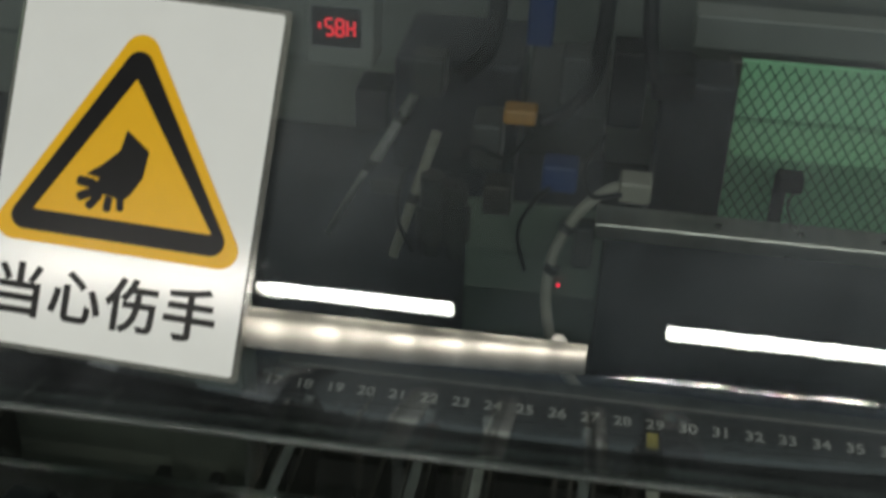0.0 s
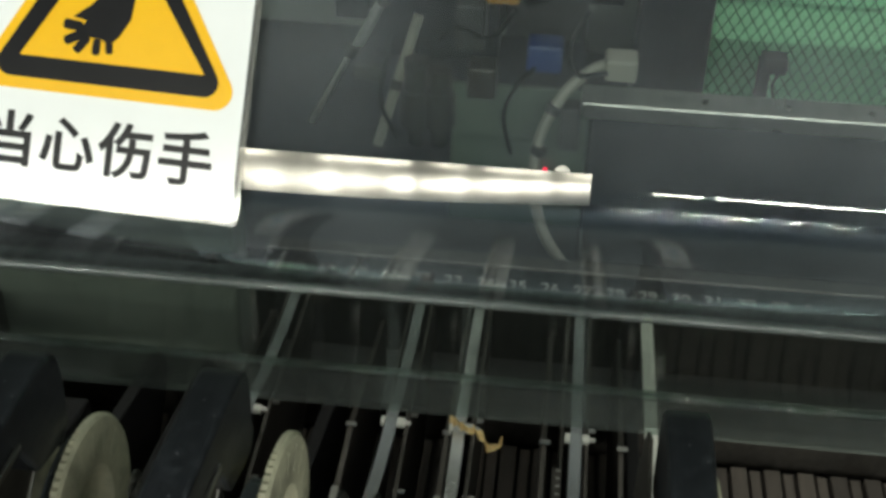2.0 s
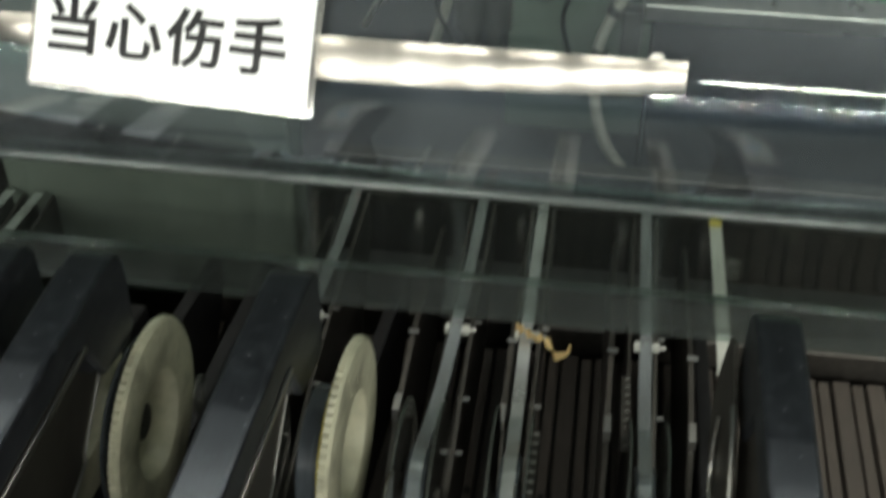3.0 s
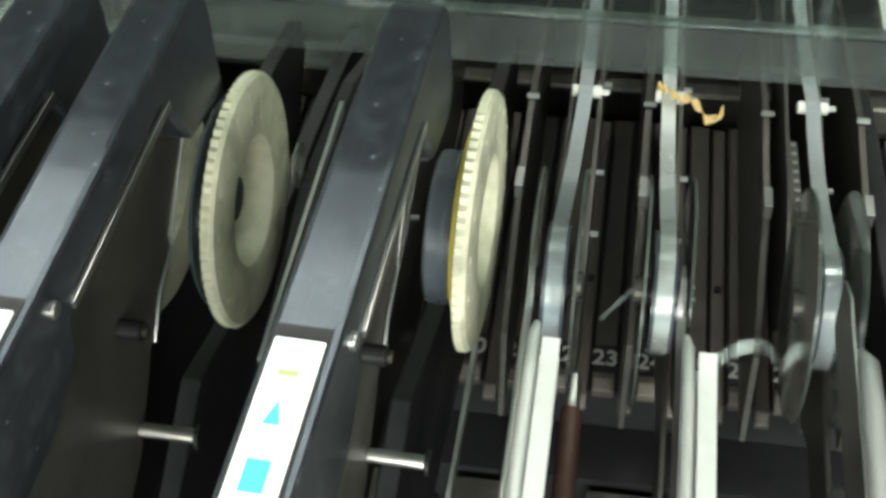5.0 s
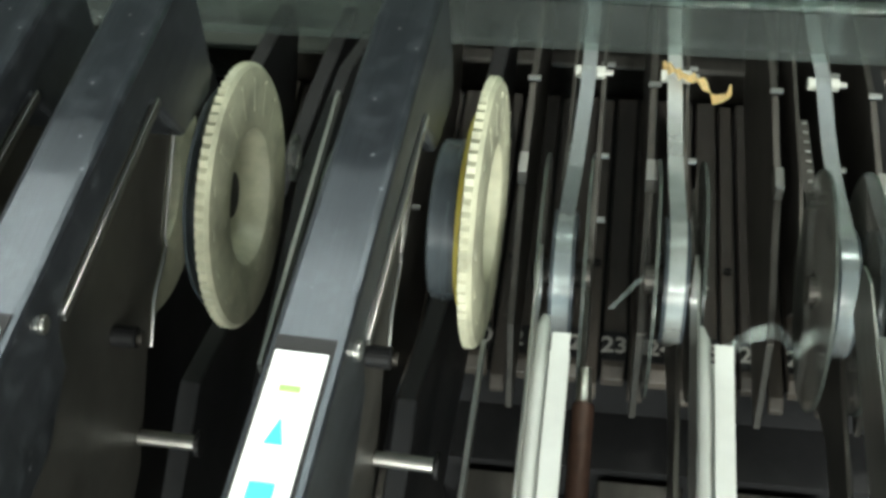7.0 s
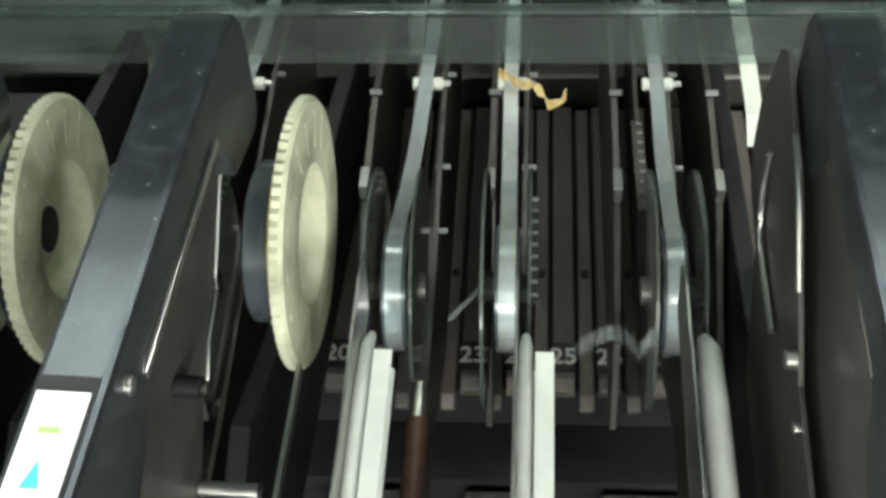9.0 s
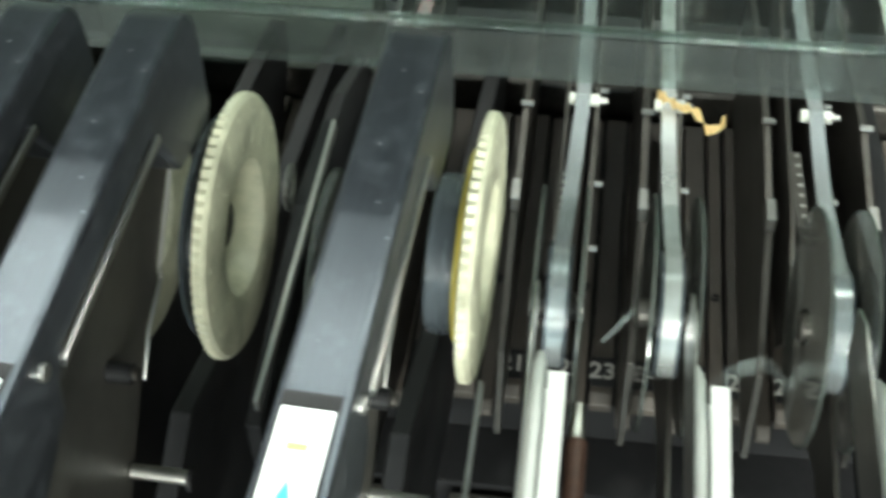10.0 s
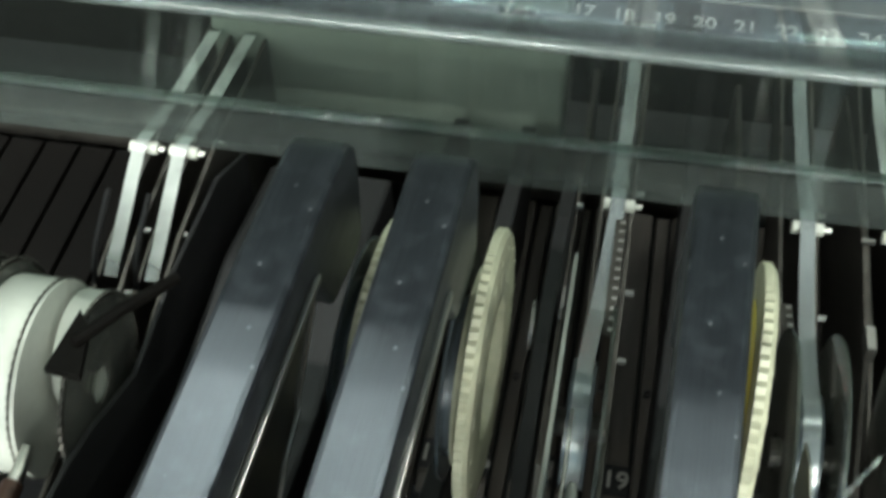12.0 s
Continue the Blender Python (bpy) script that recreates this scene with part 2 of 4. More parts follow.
def side_plate(profile, x0, x1, bevel=0.0, bm=None):
    """A profile in (y, z), given thickness along x."""
    fresh = bmesh.new()
    near = [fresh.verts.new((x0, y, z)) for y, z in profile]
    far = [fresh.verts.new((x1, y, z)) for y, z in profile]
    fresh.faces.new(near)
    fresh.faces.new(far[::-1])
    for i in range(len(profile)):
        j = (i + 1) % len(profile)
        fresh.faces.new((near[i], far[i], far[j], near[j]))
    bmesh.ops.recalc_face_normals(fresh, faces=fresh.faces[:])
    if bevel > 0:
        bmesh.ops.bevel(fresh, geom=fresh.edges[:], offset=bevel, segments=2, affect="EDGES", profile=0.5, clamp_overlap=True)
    return join(bm, fresh)


def lathe(rings, y, z, segments=48, bm=None, closed=True):
    """Rings of (x, radius) turned about an axis along x through (y, z)."""
    fresh = bmesh.new()
    loops = []
    for x, r in rings:
        loops.append([fresh.verts.new((x, y + r * math.cos(math.tau * i / segments), z + r * math.sin(math.tau * i / segments))) for i in range(segments)])
    pairs = list(zip(loops, loops[1:]))
    if closed:
        pairs.append((loops[-1], loops[0]))
    for a, b in pairs:
        for i in range(segments):
            j = (i + 1) % segments
            fresh.faces.new((a[i], a[j], b[j], b[i]))
    return join(bm, fresh)


def rod(x0, x1, y, z, r, segments=16, bm=None):
    return lathe([(x0, 0.0002), (x0, r * 0.9), (x0 + 0.0003, r), (x1 - 0.0003, r), (x1, r * 0.9), (x1, 0.0002)], y, z, segments, bm, closed=False)


def sweep(points, r, segments=10, bm=None):
    """A round bar along a line of points."""
    fresh = bmesh.new()
    pts = [Vector(p) for p in points]
    rings = []
    for i, p in enumerate(pts):
        along = (pts[min(i + 1, len(pts) - 1)] - pts[max(i - 1, 0)]).normalized()
        side = along.cross(Vector((0.31, 0.52, 0.79))).normalized()
        up = along.cross(side)
        rr = r[i] if isinstance(r, (list, tuple)) else r
        rings.append([fresh.verts.new(p + rr * (math.cos(math.tau * k / segments) * side + math.sin(math.tau * k / segments) * up)) for k in range(segments)])
    for a, b in zip(rings, rings[1:]):
        for k in range(segments):
            m = (k + 1) % segments
            fresh.faces.new((a[k], a[m], b[m], b[k]))
    fresh.faces.new(rings[0])
    fresh.faces.new(rings[-1][::-1])
    return join(bm, fresh)


def curve_points(points, steps=8):
    """A smooth line through points."""
    pts = [Vector(p) for p in points]
    pts = [pts[0] * 2 - pts[1]] + pts + [pts[-1] * 2 - pts[-2]]
    line = []
    for i in range(1, len(pts) - 2):
        a, b, c, d = pts[i - 1:i + 3]
        for k in range(steps):
            t = k / steps
            line.append(0.5 * (2 * b + (c - a) * t + (2 * a - 5 * b + 4 * c - d) * t * t + (3 * b - a - 3 * c + d) * t ** 3))
    line.append(pts[-2])
    return line


def ribbon(points, width, thick=0.0004, crown=0.0, bm=None):
    """A strip, wide along x, through points (x, y, z); crown lifts its middle."""
    fresh = bmesh.new()
    rows = []
    for i, p in enumerate(points):
        a, b = Vector(points[max(i - 1, 0)]), Vector(points[min(i + 1, len(points) - 1)])
        along = (b - a).normalized()
        up = Vector((1, 0, 0)).cross(along).normalized() * thick
        p = Vector(p)
        w = Vector((width / 2, 0, 0))
        rise = up.normalized() * crown
        top = [p + w * u + up + rise * (1 - u * u) for u in (1, 0.6, 0.2, -0.2, -0.6, -1)]
        rows.append([fresh.verts.new(q) for q in [p - w, p + w] + top])
    for a, b in zip(rows, rows[1:]):
        for k in range(8):
            m = (k + 1) % 8
            fresh.faces.new((a[k], a[m], b[m], b[k]))
    fresh.faces.new(rows[0])
    fresh.faces.new(rows[-1][::-1])
    return join(bm, fresh)


def lettering(name, text, size, m, material, parent, align="CENTER", depth=0.0001, bold=0.0):
    """Raised letters from the built-in font, as a mesh."""
    data = bpy.data.curves.new(name, "FONT")
    data.body, data.size, data.align_x, data.align_y, data.extrude, data.offset = text, size, align, "CENTER", depth, bold
    temp = new(name, data)
    bpy.context.view_layer.update()
    me = bpy.data.meshes.new_from_object(temp.evaluated_get(bpy.context.evaluated_depsgraph_get()))
    bpy.data.objects.remove(temp)
    me.materials.clear()
    me.materials.append(material)
    ob = new(name, me)
    ob.parent = parent
    ob.matrix_basis = m
    return ob


SLOT = 0.017


def slot_x(n):
    return (n - 23) * SLOT + 0.001


# ---- room ----
# Unseen shell; dark floor and south wall keep the cover's reflections dark.
def room():
    f = part("floor", box(-5, 5, -6, 5, -0.1, 0), M_ROOMFLOOR)
    tagged(f, "unseen factory floor, dark blue-grey for cover reflections", "floor", kind="structure")
    c = part("ceiling", box(-5.2, 5.2, -6.2, 5.2, 3.30, 3.40), M_CEILING)
    tagged(c, "plain pale grey ceiling", "ceiling", kind="structure")
    tagged(part("wall_south", box(-5.2, 5.2, -6.2, -6, 0, 3.30), M_NAVY), "unseen wall, dark blue-grey for cover reflections", "wall", kind="structure")
    for name, b in (("wall_north", (-5.2, 5.2, 5, 5.2, 0, 3.30)), ("wall_west", (-5.2, -5, -6, 5, 0, 3.30)), ("wall_east", (5, 5.2, -6, 5, 0, 3.30))):
        tagged(part(name, box(*b), M_ROOM), "plain pale grey painted wall", "wall", kind="structure")


room()


# ---- machine: bed, base, back ----
def machine_base():
    t = thing("machine_cabinet", "dark steel lower frame of the placement machine", "machine", z=0.0)
    part("cabinet", box(-1.0, 1.0, 0.60, 1.60, 0.02, 0.868), M_BLACK, t)
    part("skirt", box(-1.0, 1.0, 0.30, 0.599, 0.02, 0.80, 0.004), M_BLACK, t)
    for n in range(6, 38):
        x = slot_x(n)
        part("connector", box(x - 0.0062, x + 0.0062, 0.575, 0.5985, 0.822, 0.848, 0.001), M_BLACK, t)
        if n % 3 == 0:
            part("bracket", box(x - 0.020, x + 0.012, 0.580, 0.597, 0.850, 0.866, 0.0012), M_DARKSTEEL, t)
    return t


machine_base()


def feeder_bed():
    bed = thing("feeder_bed", "dark slotted steel feeder table with numbered slots", "machine bed")
    part("bed_plate", box(-0.62, 0.62, 0.625, 0.86, 0.869, 0.8915), M_BLACK, bed)
    part("rear_bar", box(-0.62, 0.62, 0.779, 0.795, 0.893, 0.912, 0.0015), M_DARKSTEEL, bed)
    slat = None
    for n in range(-9, 42):
        x = slot_x(n)
        # Slats up to 13 are wider and take the shade-darkened black.
        rows = ((0.0, 0.0042, 0.9000, 0.621), (0.0085, 0.0027, 0.8985, 0.614)) if n > 13 else ((0.004, 0.0076, 0.9000, 0.614),)
        for dx, half, top, front in rows:
            prof = [(front, 0.893), (0.772, 0.893), (0.772, top), (front + 0.004, top), (front, top - 0.003)]
            part("slat", side_plate(prof, x + dx - half, x + dx + half, 0.0006), M_BED if n > 13 else M_SHADEBLACK, bed)
        if n < 1:
            continue
        plate = part("number_plate", box(x - 0.0042, x + 0.0042, 0.6275, 0.6405, 0.9003, 0.9008), M_BLACK, bed)
        lettering("numeral", str(n), 0.0100, pose(x, 0.634, 0.9009), M_NUMERAL, bed, bold=0.0002)
        part("screw_hole", lathe([(-0.0008, 0.0009), (0.0008, 0.0009), (0.0008, 0.0016), (-0.0008, 0.0016)], 0, 0, 12), M_BLACK, bed).matrix_basis = pose(x + 0.0085, 0.676, 0.8988, 0, 90, 0)
    return bed


feeder_bed()


def number_strip():
    t = thing("number_strip", "black strip with white slot numbers under the cover", "number strip")
    part("bar", side_plate([(0.806, 0.930), (0.806, 0.9665), (0.808, 0.9680), (0.835, 0.9690), (0.835, 0.930)], -0.105, 0.62, 0.0004), M_SHADEBLACK, t)
    part("face", box(-0.104, 0.62, 0.8105, 0.8290, 0.9687, 0.9693), M_SHADEBLACK, t, "dark grey numbered face")
    part("edge", box(-0.105, 0.62, 0.8355, 0.846, 0.945, 0.9700, 0.001), M_DARKSTEEL, t)
    for n in range(17, 40):
        lettering("numeral", str(n), 0.0098, pose((n - 23) * SLOT - 0.0015, 0.8190, 0.9698, 4), M_NUMERAL, t, bold=0.00025)


number_strip()

for x0, x1, label in ((-0.254, -0.106, "grey-green painted panel behind the clear lip"),):
    p = thing("partition", label, "partition")
    part("panel_body", box(x0, x1, 0.775, 0.80, 0.913, 1.075, 0.002), M_GREYGREEN, p)


# Added strip: keeps the shaded opening left of the partition dark.
def plain_strip():
    t = thing("dark_opening_strip", "added black strip standing in for the dark opening beyond the panel", "strip")
    part("bar", side_plate([(0.806, 0.930), (0.806, 0.9665), (0.808, 0.9680), (0.835, 0.9690), (0.835, 0.930)], -0.62, -0.2545, 0.0004), M_SHADEBLACK, t)
    part("edge", box(-0.62, -0.2545, 0.8355, 0.846, 0.945, 0.9700, 0.001), M_DARKSTEEL, t)


plain_strip()


# ---- clear cover with handle and sign ----
SLOPE = Vector((0, 0.546, 0.838))     # up along the sloping sheet
OUT = Vector((0, -0.838, 0.546))      # outward
ORIGIN = Vector((0, 0.565, 1.175))


def on_cover(x, up, out=0.0):
    return ORIGIN + SLOPE * up + OUT * out + Vector((x, 0, 0))


def sign_pose(x, up, out):
    m = Matrix((Vector((1, 0, 0)), SLOPE, OUT)).transposed().to_4x4()
    return Matrix.Translation(on_cover(x, up, out)) @ m


def cover():
    t = thing("machine_cover", "clear bent acrylic safety cover with a steel handle", "machine cover")
    bend = 0.010
    main = [on_cover(0, u, -0.006) for u in (0.45, 0.30, 0.15, 0.05, 0.016, 0.0125)]
    prof = [(v.y, v.z) for v in main]
    prof += [(0.5752, 1.1785), (0.5738, 1.1745), (0.5732, 1.169), (0.5730, 1.160), (0.5732, 1.150), (0.5740, 1.1445)]

    def sheet(profile, thick):
        back = []
        for i, (y, z) in enumerate(profile):
            a, b = profile[max(i - 1, 0)], profile[min(i + 1, len(profile) - 1)]
            dy, dz = b[0] - a[0], b[1] - a[1]
            d = math.hypot(dy, dz)
            back.append((y - dz / d * thick, z + dy / d * thick))
        fresh = bmesh.new()
        for x0, x1 in ((-1.0, 1.0),):
            ring = [[fresh.verts.new((x, y, z)) for y, z in profile + back[::-1]] for x in (x0, x1)]
            n = len(ring[0])
            for i in range(n):
                j = (i + 1) % n
                fresh.faces.new((ring[0][i], ring[1][i], ring[1][j], ring[0][j]))
        return fresh

    ob = part("sloping_sheet", sheet(prof, 0.003), M_COVER, t, "clear acrylic sheet", smooth=True)
    lip = [(0.5745, 1.1440), (0.586, 1.128), (0.612, 1.094), (0.6385, 1.0605), (0.6400, 1.0575)]
    part("lip", sheet(lip, 0.003), M_LIP, t, "clear lower lip of the cover", smooth=True)
    flange = [(0.6402, 1.0570), (0.6425, 1.0520), (0.6450, 1.0450), (0.6495, 1.0300)]
    part("lip_flange", sheet(flange, 0.003), M_FLANGE, t, "hazy grey folded flange", smooth=True)
    # Strip, bead and fold rods are added to catch highlight lines along the folds.
    part("edge_strip", side_plate([(0.5722, 1.1452), (0.5738, 1.1430), (0.5762, 1.1446), (0.5746, 1.1468)], -1.0, 1.0), M_BEAD, t)
    part("bead", sweep([(-1.0, 0.6408, 1.0568), (1.0, 0.6408, 1.0568)], 0.0014, 14), M_SOFTBEAD, t, "glossy bead added to catch a highlight line", smooth=True)
    part("fold", sweep([(-1.0, 0.5738, 1.1450), (1.0, 0.5738, 1.1450)], 0.0015, 14), M_FOLD, t, "glossy folded edge", smooth=True)
    # handle: a polished steel strip, deeper at its middle
    bm = bmesh.new()
    rows = []
    for i in range(121):
        s = i / 120
        x = -0.135 + s * 0.192
        high = 0.0190
        # waves added so that the strip breaks its reflections into bands
        wave = 0.0007 * math.sin(x * 150 + 0.6)
        low = high - 0.0064 - 0.0050 * math.sin(math.pi * (0.06 + 0.82 * s)) ** 0.9
        rows.append([bm.verts.new(on_cover(x, u, o)) for u, o in ((low, -0.0055), (high, -0.0055), (high, -0.0013 + wave), (high - 0.0034, -0.0013 + wave), (low, -0.0030 + wave))])
    for a, b in zip(rows, rows[1:]):
        for k in range(5):
            m = (k + 1) % 5
            bm.faces.new((a[k], a[m], b[m], b[k]))
    bm.faces.new(rows[0])
    bm.faces.new(rows[-1][::-1])
    handle = part("handle", bm, M_CHROME, t, "polished steel handle strip", smooth=True)
    for x in (0.049,):
        b = part("handle_screw", rod(-0.0020, 0.0020, 0, 0, 0.0024), M_STEEL, handle)
        b.matrix_basis = sign_pose(x, 0.0185, -0.004) @ pose(0, 0, 0, 0, 90, 0)
    return t


cover()


def flat_shape(outline, thick=0.0003):
    fresh = bmesh.new()
    low = [fresh.verts.new((x, y, 0)) for x, y in outline]
    top = [fresh.verts.new((x, y, thick)) for x, y in outline]
    fresh.faces.new(low[::-1])
    fresh.faces.new(top)
    for i in range(len(outline)):
        j = (i + 1) % len(outline)
        fresh.faces.new((low[i], low[j], top[j], top[i]))
    return fresh


def rounded_polygon(corners, r, steps=8):
    out = []
    n = len(corners)
    for i in range(n):
        p, a, b = Vector(corners[i]), Vector(corners[i - 1]), Vector(corners[(i + 1) % n])
        u, v = (a - p).normalized(), (b - p).normalized()
        half = math.acos(max(-1, min(1, u.dot(v)))) / 2
        d = r / math.tan(half)
        c = p + (u + v).normalized() * (r / math.sin(half))
        s, e = p + u * d - c, p + v * d - c
        a0, a1 = math.atan2(s.y, s.x), math.atan2(e.y, e.x)
        while a1 - a0 > math.pi:
            a1 -= math.tau
        while a1 - a0 < -math.pi:
            a1 += math.tau
        out += [(c.x + r * math.cos(a0 + (a1 - a0) * k / steps), c.y + r * math.sin(a0 + (a1 - a0) * k / steps)) for k in range(steps + 1)]
    return out


def ring_shape(outer, inner, thick=0.0003):
    """A flat frame between two outlines with as many points."""
    fresh = bmesh.new()
    rows = [[fresh.verts.new((x, y, z)) for x, y in line] for line, z in ((outer, 0), (outer, thick), (inner, thick), (inner, 0))]
    n = len(outer)
    for a in range(4):
        for i in range(n):
            j = (i + 1) % n
            fresh.faces.new((rows[a][i], rows[a][j], rows[(a + 1) % 4][j], rows[(a + 1) % 4][i]))
    return fresh


def warning_sign():
    W, H = 0.0790, 0.1065
    t = thing("warning_sign", "white hand-injury warning sign with yellow triangle on the cover", "sign")
    t.matrix_basis = sign_pose(-0.0395, -0.0015, -0.0002) @ pose(-0.0395, 0, 0, 0, 0, -2.4)
    part("backing", flat_shape(rounded_polygon([(-W / 2, 0), (W / 2, 0), (W / 2, H), (-W / 2, H)], 0.0015), 0.0016), M_CLEAR, t, "clear plastic backing with a bright rim").location = (0, 0, -0.0018)
    part("face", flat_shape(rounded_polygon([(-W / 2 + 0.0016, 0.0016), (W / 2 - 0.0016, 0.0016), (W / 2 - 0.0016, H - 0.0016), (-W / 2 + 0.0016, H - 0.0016)], 0.001), 0.0008), M_WHITESIGN, t, "glossy white face")
    bx, b0, b1 = 0.0395, 0.0312, 0.0992
    part("triangle", flat_shape(rounded_polygon([(-bx - 0.001, b0), (bx - 0.001, b0), (-0.0018, b1)], 0.0052), 0.0004), M_YELLOWSIGN, t, "yellow triangle").location = (0, 0, 0.0008)
    outer = rounded_polygon([(-bx + 0.0040, b0 + 0.0033), (bx - 0.0060, b0 + 0.0033), (-0.0018, b1 - 0.0062)], 0.0040)
    inner = rounded_polygon([(-bx + 0.0128, b0 + 0.0093), (bx - 0.0130, b0 + 0.0093), (-0.0018, b1 - 0.0178)], 0.0004)
    part("triangle_border", ring_shape(outer, inner), M_BLACKSIGN, t, "black border").location = (0, 0, 0.0013)
    pict = thing_pictogram()
    glyph = part("pictogram", pict, M_BLACKSIGN, t, "black pictogram of a crushed glove")
    glyph.matrix_basis = pose(-0.0015, 0.0545, 0.0013, 0, 0, 27) @ pose(0.0005, -0.0530, 0)
    xs = (-0.0272, -0.0104, 0.0066, 0.0234)
    for x, c in zip(xs, "\u5f53\u5fc3\u4f24\u624b"):
        lettering("lettering", c, 0.0160, pose(x, 0.0160, 0.0010), M_BLACKSIGN, t, bold=0.00035)
    return t


def thing_pictogram():
    line = [(0.0042, 0.0640), (0.0082, 0.0560), (0.0040, 0.0495), (-0.0010, 0.0462), (-0.0042, 0.0452), (-0.0062, 0.0478), (-0.0095, 0.0495),
            (-0.0105, 0.0520), (-0.0078, 0.0538), (-0.0110, 0.0562), (-0.0055, 0.0572), (0.0005, 0.0592)]
    bm = flat_shape([(x, y) for x, y in line])
    for x0, y0, x1, y1, r in ((-0.0095, 0.0525, -0.0142, 0.0555, 0.0014), (-0.0095, 0.0508, -0.0158, 0.0508, 0.0013), (-0.0090, 0.0495, -0.0140, 0.0470, 0.0012), (-0.0068, 0.0480, -0.0090, 0.0440, 0.0011), (-0.0040, 0.0462, -0.0052, 0.0428, 0.0010)):
        d = Vector((x1 - x0, y1 - y0)).normalized()
        s = Vector((-d.y, d.x)) * r
        fresh = flat_shape(rounded_polygon([(x0 - s.x, y0 - s.y), (x1 - s.x, y1 - s.y), (x1 + s.x, y1 + s.y), (x0 + s.x, y0 + s.y)], r * 0.7, 4))
        bm = join(bm, fresh)
    return bm


warning_sign()


# ---- feeders with a long black arm ----
WY, WZ, WR = 0.583, 1.026, 0.0382


def arm_feeder(x, wheel=0.0112, yaw=-1.8, ring=None):
    """A tape feeder about x = 0: its arm spans 14.5 mm."""
    t = thing("arm_feeder", "tape feeder with long black arm and cream take-up wheel", "feeder", group="feeders with black arms")
    t.matrix_basis = pose(x, 0.585, 0, 0, 0, yaw) @ pose(0, -0.585, 0)
    h = 0.0072
    prof = [(0.33, 1.1013), (0.49, 1.1017), (0.52, 1.10195), (0.55, 1.1018), (0.574, 1.1013), (0.583, 1.1005), (0.588, 1.0985), (0.5915, 1.094), (0.5925, 1.086), (0.5915, 1.066), (0.586, 1.062), (0.565, 1.066), (0.553, 1.0885),
            (0.494, 1.0885), (0.488, 1.084), (0.486, 1.076), (0.47, 1.068), (0.33, 1.062)]
    arm = part("arm", side_plate(prof, -h, h, 0.0015), M_ARM, t, "scuffed black plastic arm")
    part("label_recess", box(-0.0058, 0.0058, 0.38, 0.4785, 1.1019, 1.1023), M_BLACK, arm)
    lab = part("label_card", box(-0.0050, 0.0050, 0.38, 0.4745, 1.1024, 1.1029), M_PAPER, arm, "white label card with cyan marks")
    part("green_mark", box(-0.0022, 0.0018, 0.4655, 0.4668, 1.1030, 1.1033), M_GREENPRINT, lab)
    part("cyan_arrow", flat_shape([(-0.0020, 0.4545), (0.0014, 0.4545), (-0.0002, 0.4600)], 0.0003), M_CYAN, lab).location = (0, 0, 1.1030)
    part("cyan_square", box(-0.0024, 0.0022, 0.440, 0.4468, 1.1030, 1.1033), M_CYAN, lab)
    part("screw", rod(h - 0.001, h + 0.0012, 0.483, 1.0935, 0.0021), M_STEEL, arm)
    plate = [(0.40, 1.072), (0.574, 1.0880), (0.579, 1.053), (0.5575, 1.0355), (0.5570, 1.0315), (0.5430, 1.0270), (0.5330, 1.0180), (0.510, 0.995), (0.46, 0.975), (0.38, 0.965), (0.38, 1.07)]
    part("side_plate", side_plate(plate, -0.0050, -0.0035, 0.0003), M_PLATE, t, "grey metal side plate")
    part("plate_edge", sweep([(-0.0028, 0.579, 1.053), (-0.0028, 0.5575, 1.0355), (-0.0028, 0.5570, 1.0315), (-0.0028, 0.5430, 1.0270), (-0.0028, 0.5330, 1.0180)], 0.0006, 8), M_STEEL, t, "bright folded edge", smooth=True)
    part("edge_strip", box(0.0066, 0.0080, 0.4900, 0.5560, 1.0856, 1.0880, 0.0003), M_STEEL, t, "bright steel strip under the arm")
    if ring is None:
        part("roll_flange", lathe([(wheel - 0.0060, 0.0205), (wheel - 0.0060, 0.0315), (wheel - 0.0055, 0.0320), (wheel - 0.0050, 0.0315), (wheel - 0.0050, 0.0205)], WY + 0.001, WZ - 0.002, 48), M_ROLL, t, "blue-grey round flange behind the wheel", smooth=True)
    for ty in (0.416, 0.424, 0.432):
        part("scale_mark", box(0.0073, 0.0074, ty, ty + 0.0004, 1.070, 1.074), M_NUMERAL, t)
    part("body", side_plate([(0.36, 0.955), (0.50, 0.962), (0.545, 0.985), (0.60, 0.968), (0.70, 0.960), (0.735, 0.955), (0.765, 0.950), (0.765, 0.935), (0.74, 0.904), (0.60, 0.903), (0.36, 0.90)], -0.0052, 0.0012, 0.0008), M_BLACK, t, "black feeder body")
    part("pin", rod(-0.0035, 0.0125, 0.514, 1.003, 0.0021), M_STEEL, t)
    part("pin_head", rod(0.0125, 0.0140, 0.514, 1.003, 0.0036), M_BLACK, t)
    part("stud", rod(-0.0035, 0.0030, 0.520, 1.040, 0.0028), M_BLACK, t)
    part("stud_tip", rod(0.0030, 0.0045, 0.520, 1.040, 0.0018), M_DARKSTEEL, t)
    part("tape_roll", lathe([(0.0030, 0.0203), (0.0030, 0.0222), (0.0036, 0.0228), (wheel - 0.0028, 0.0228), (wheel - 0.0022, 0.022), (wheel - 0.0022, 0.0203)], WY - 0.001, WZ - 0.003, 48), M_ROLL, t, "wound grey cover tape", smooth=True)
    part("roll_ring", lathe([(wheel - 0.0026, 0.0203), (wheel - 0.0026, 0.0275), (wheel - 0.0002, 0.0280), (wheel - 0.0002, 0.0203)], WY, WZ, 48), ring or M_CREAM, t, smooth=True)
    # toothed wheel with a sunk hub
    seg = 144
    bm = bmesh.new()
    loops = []
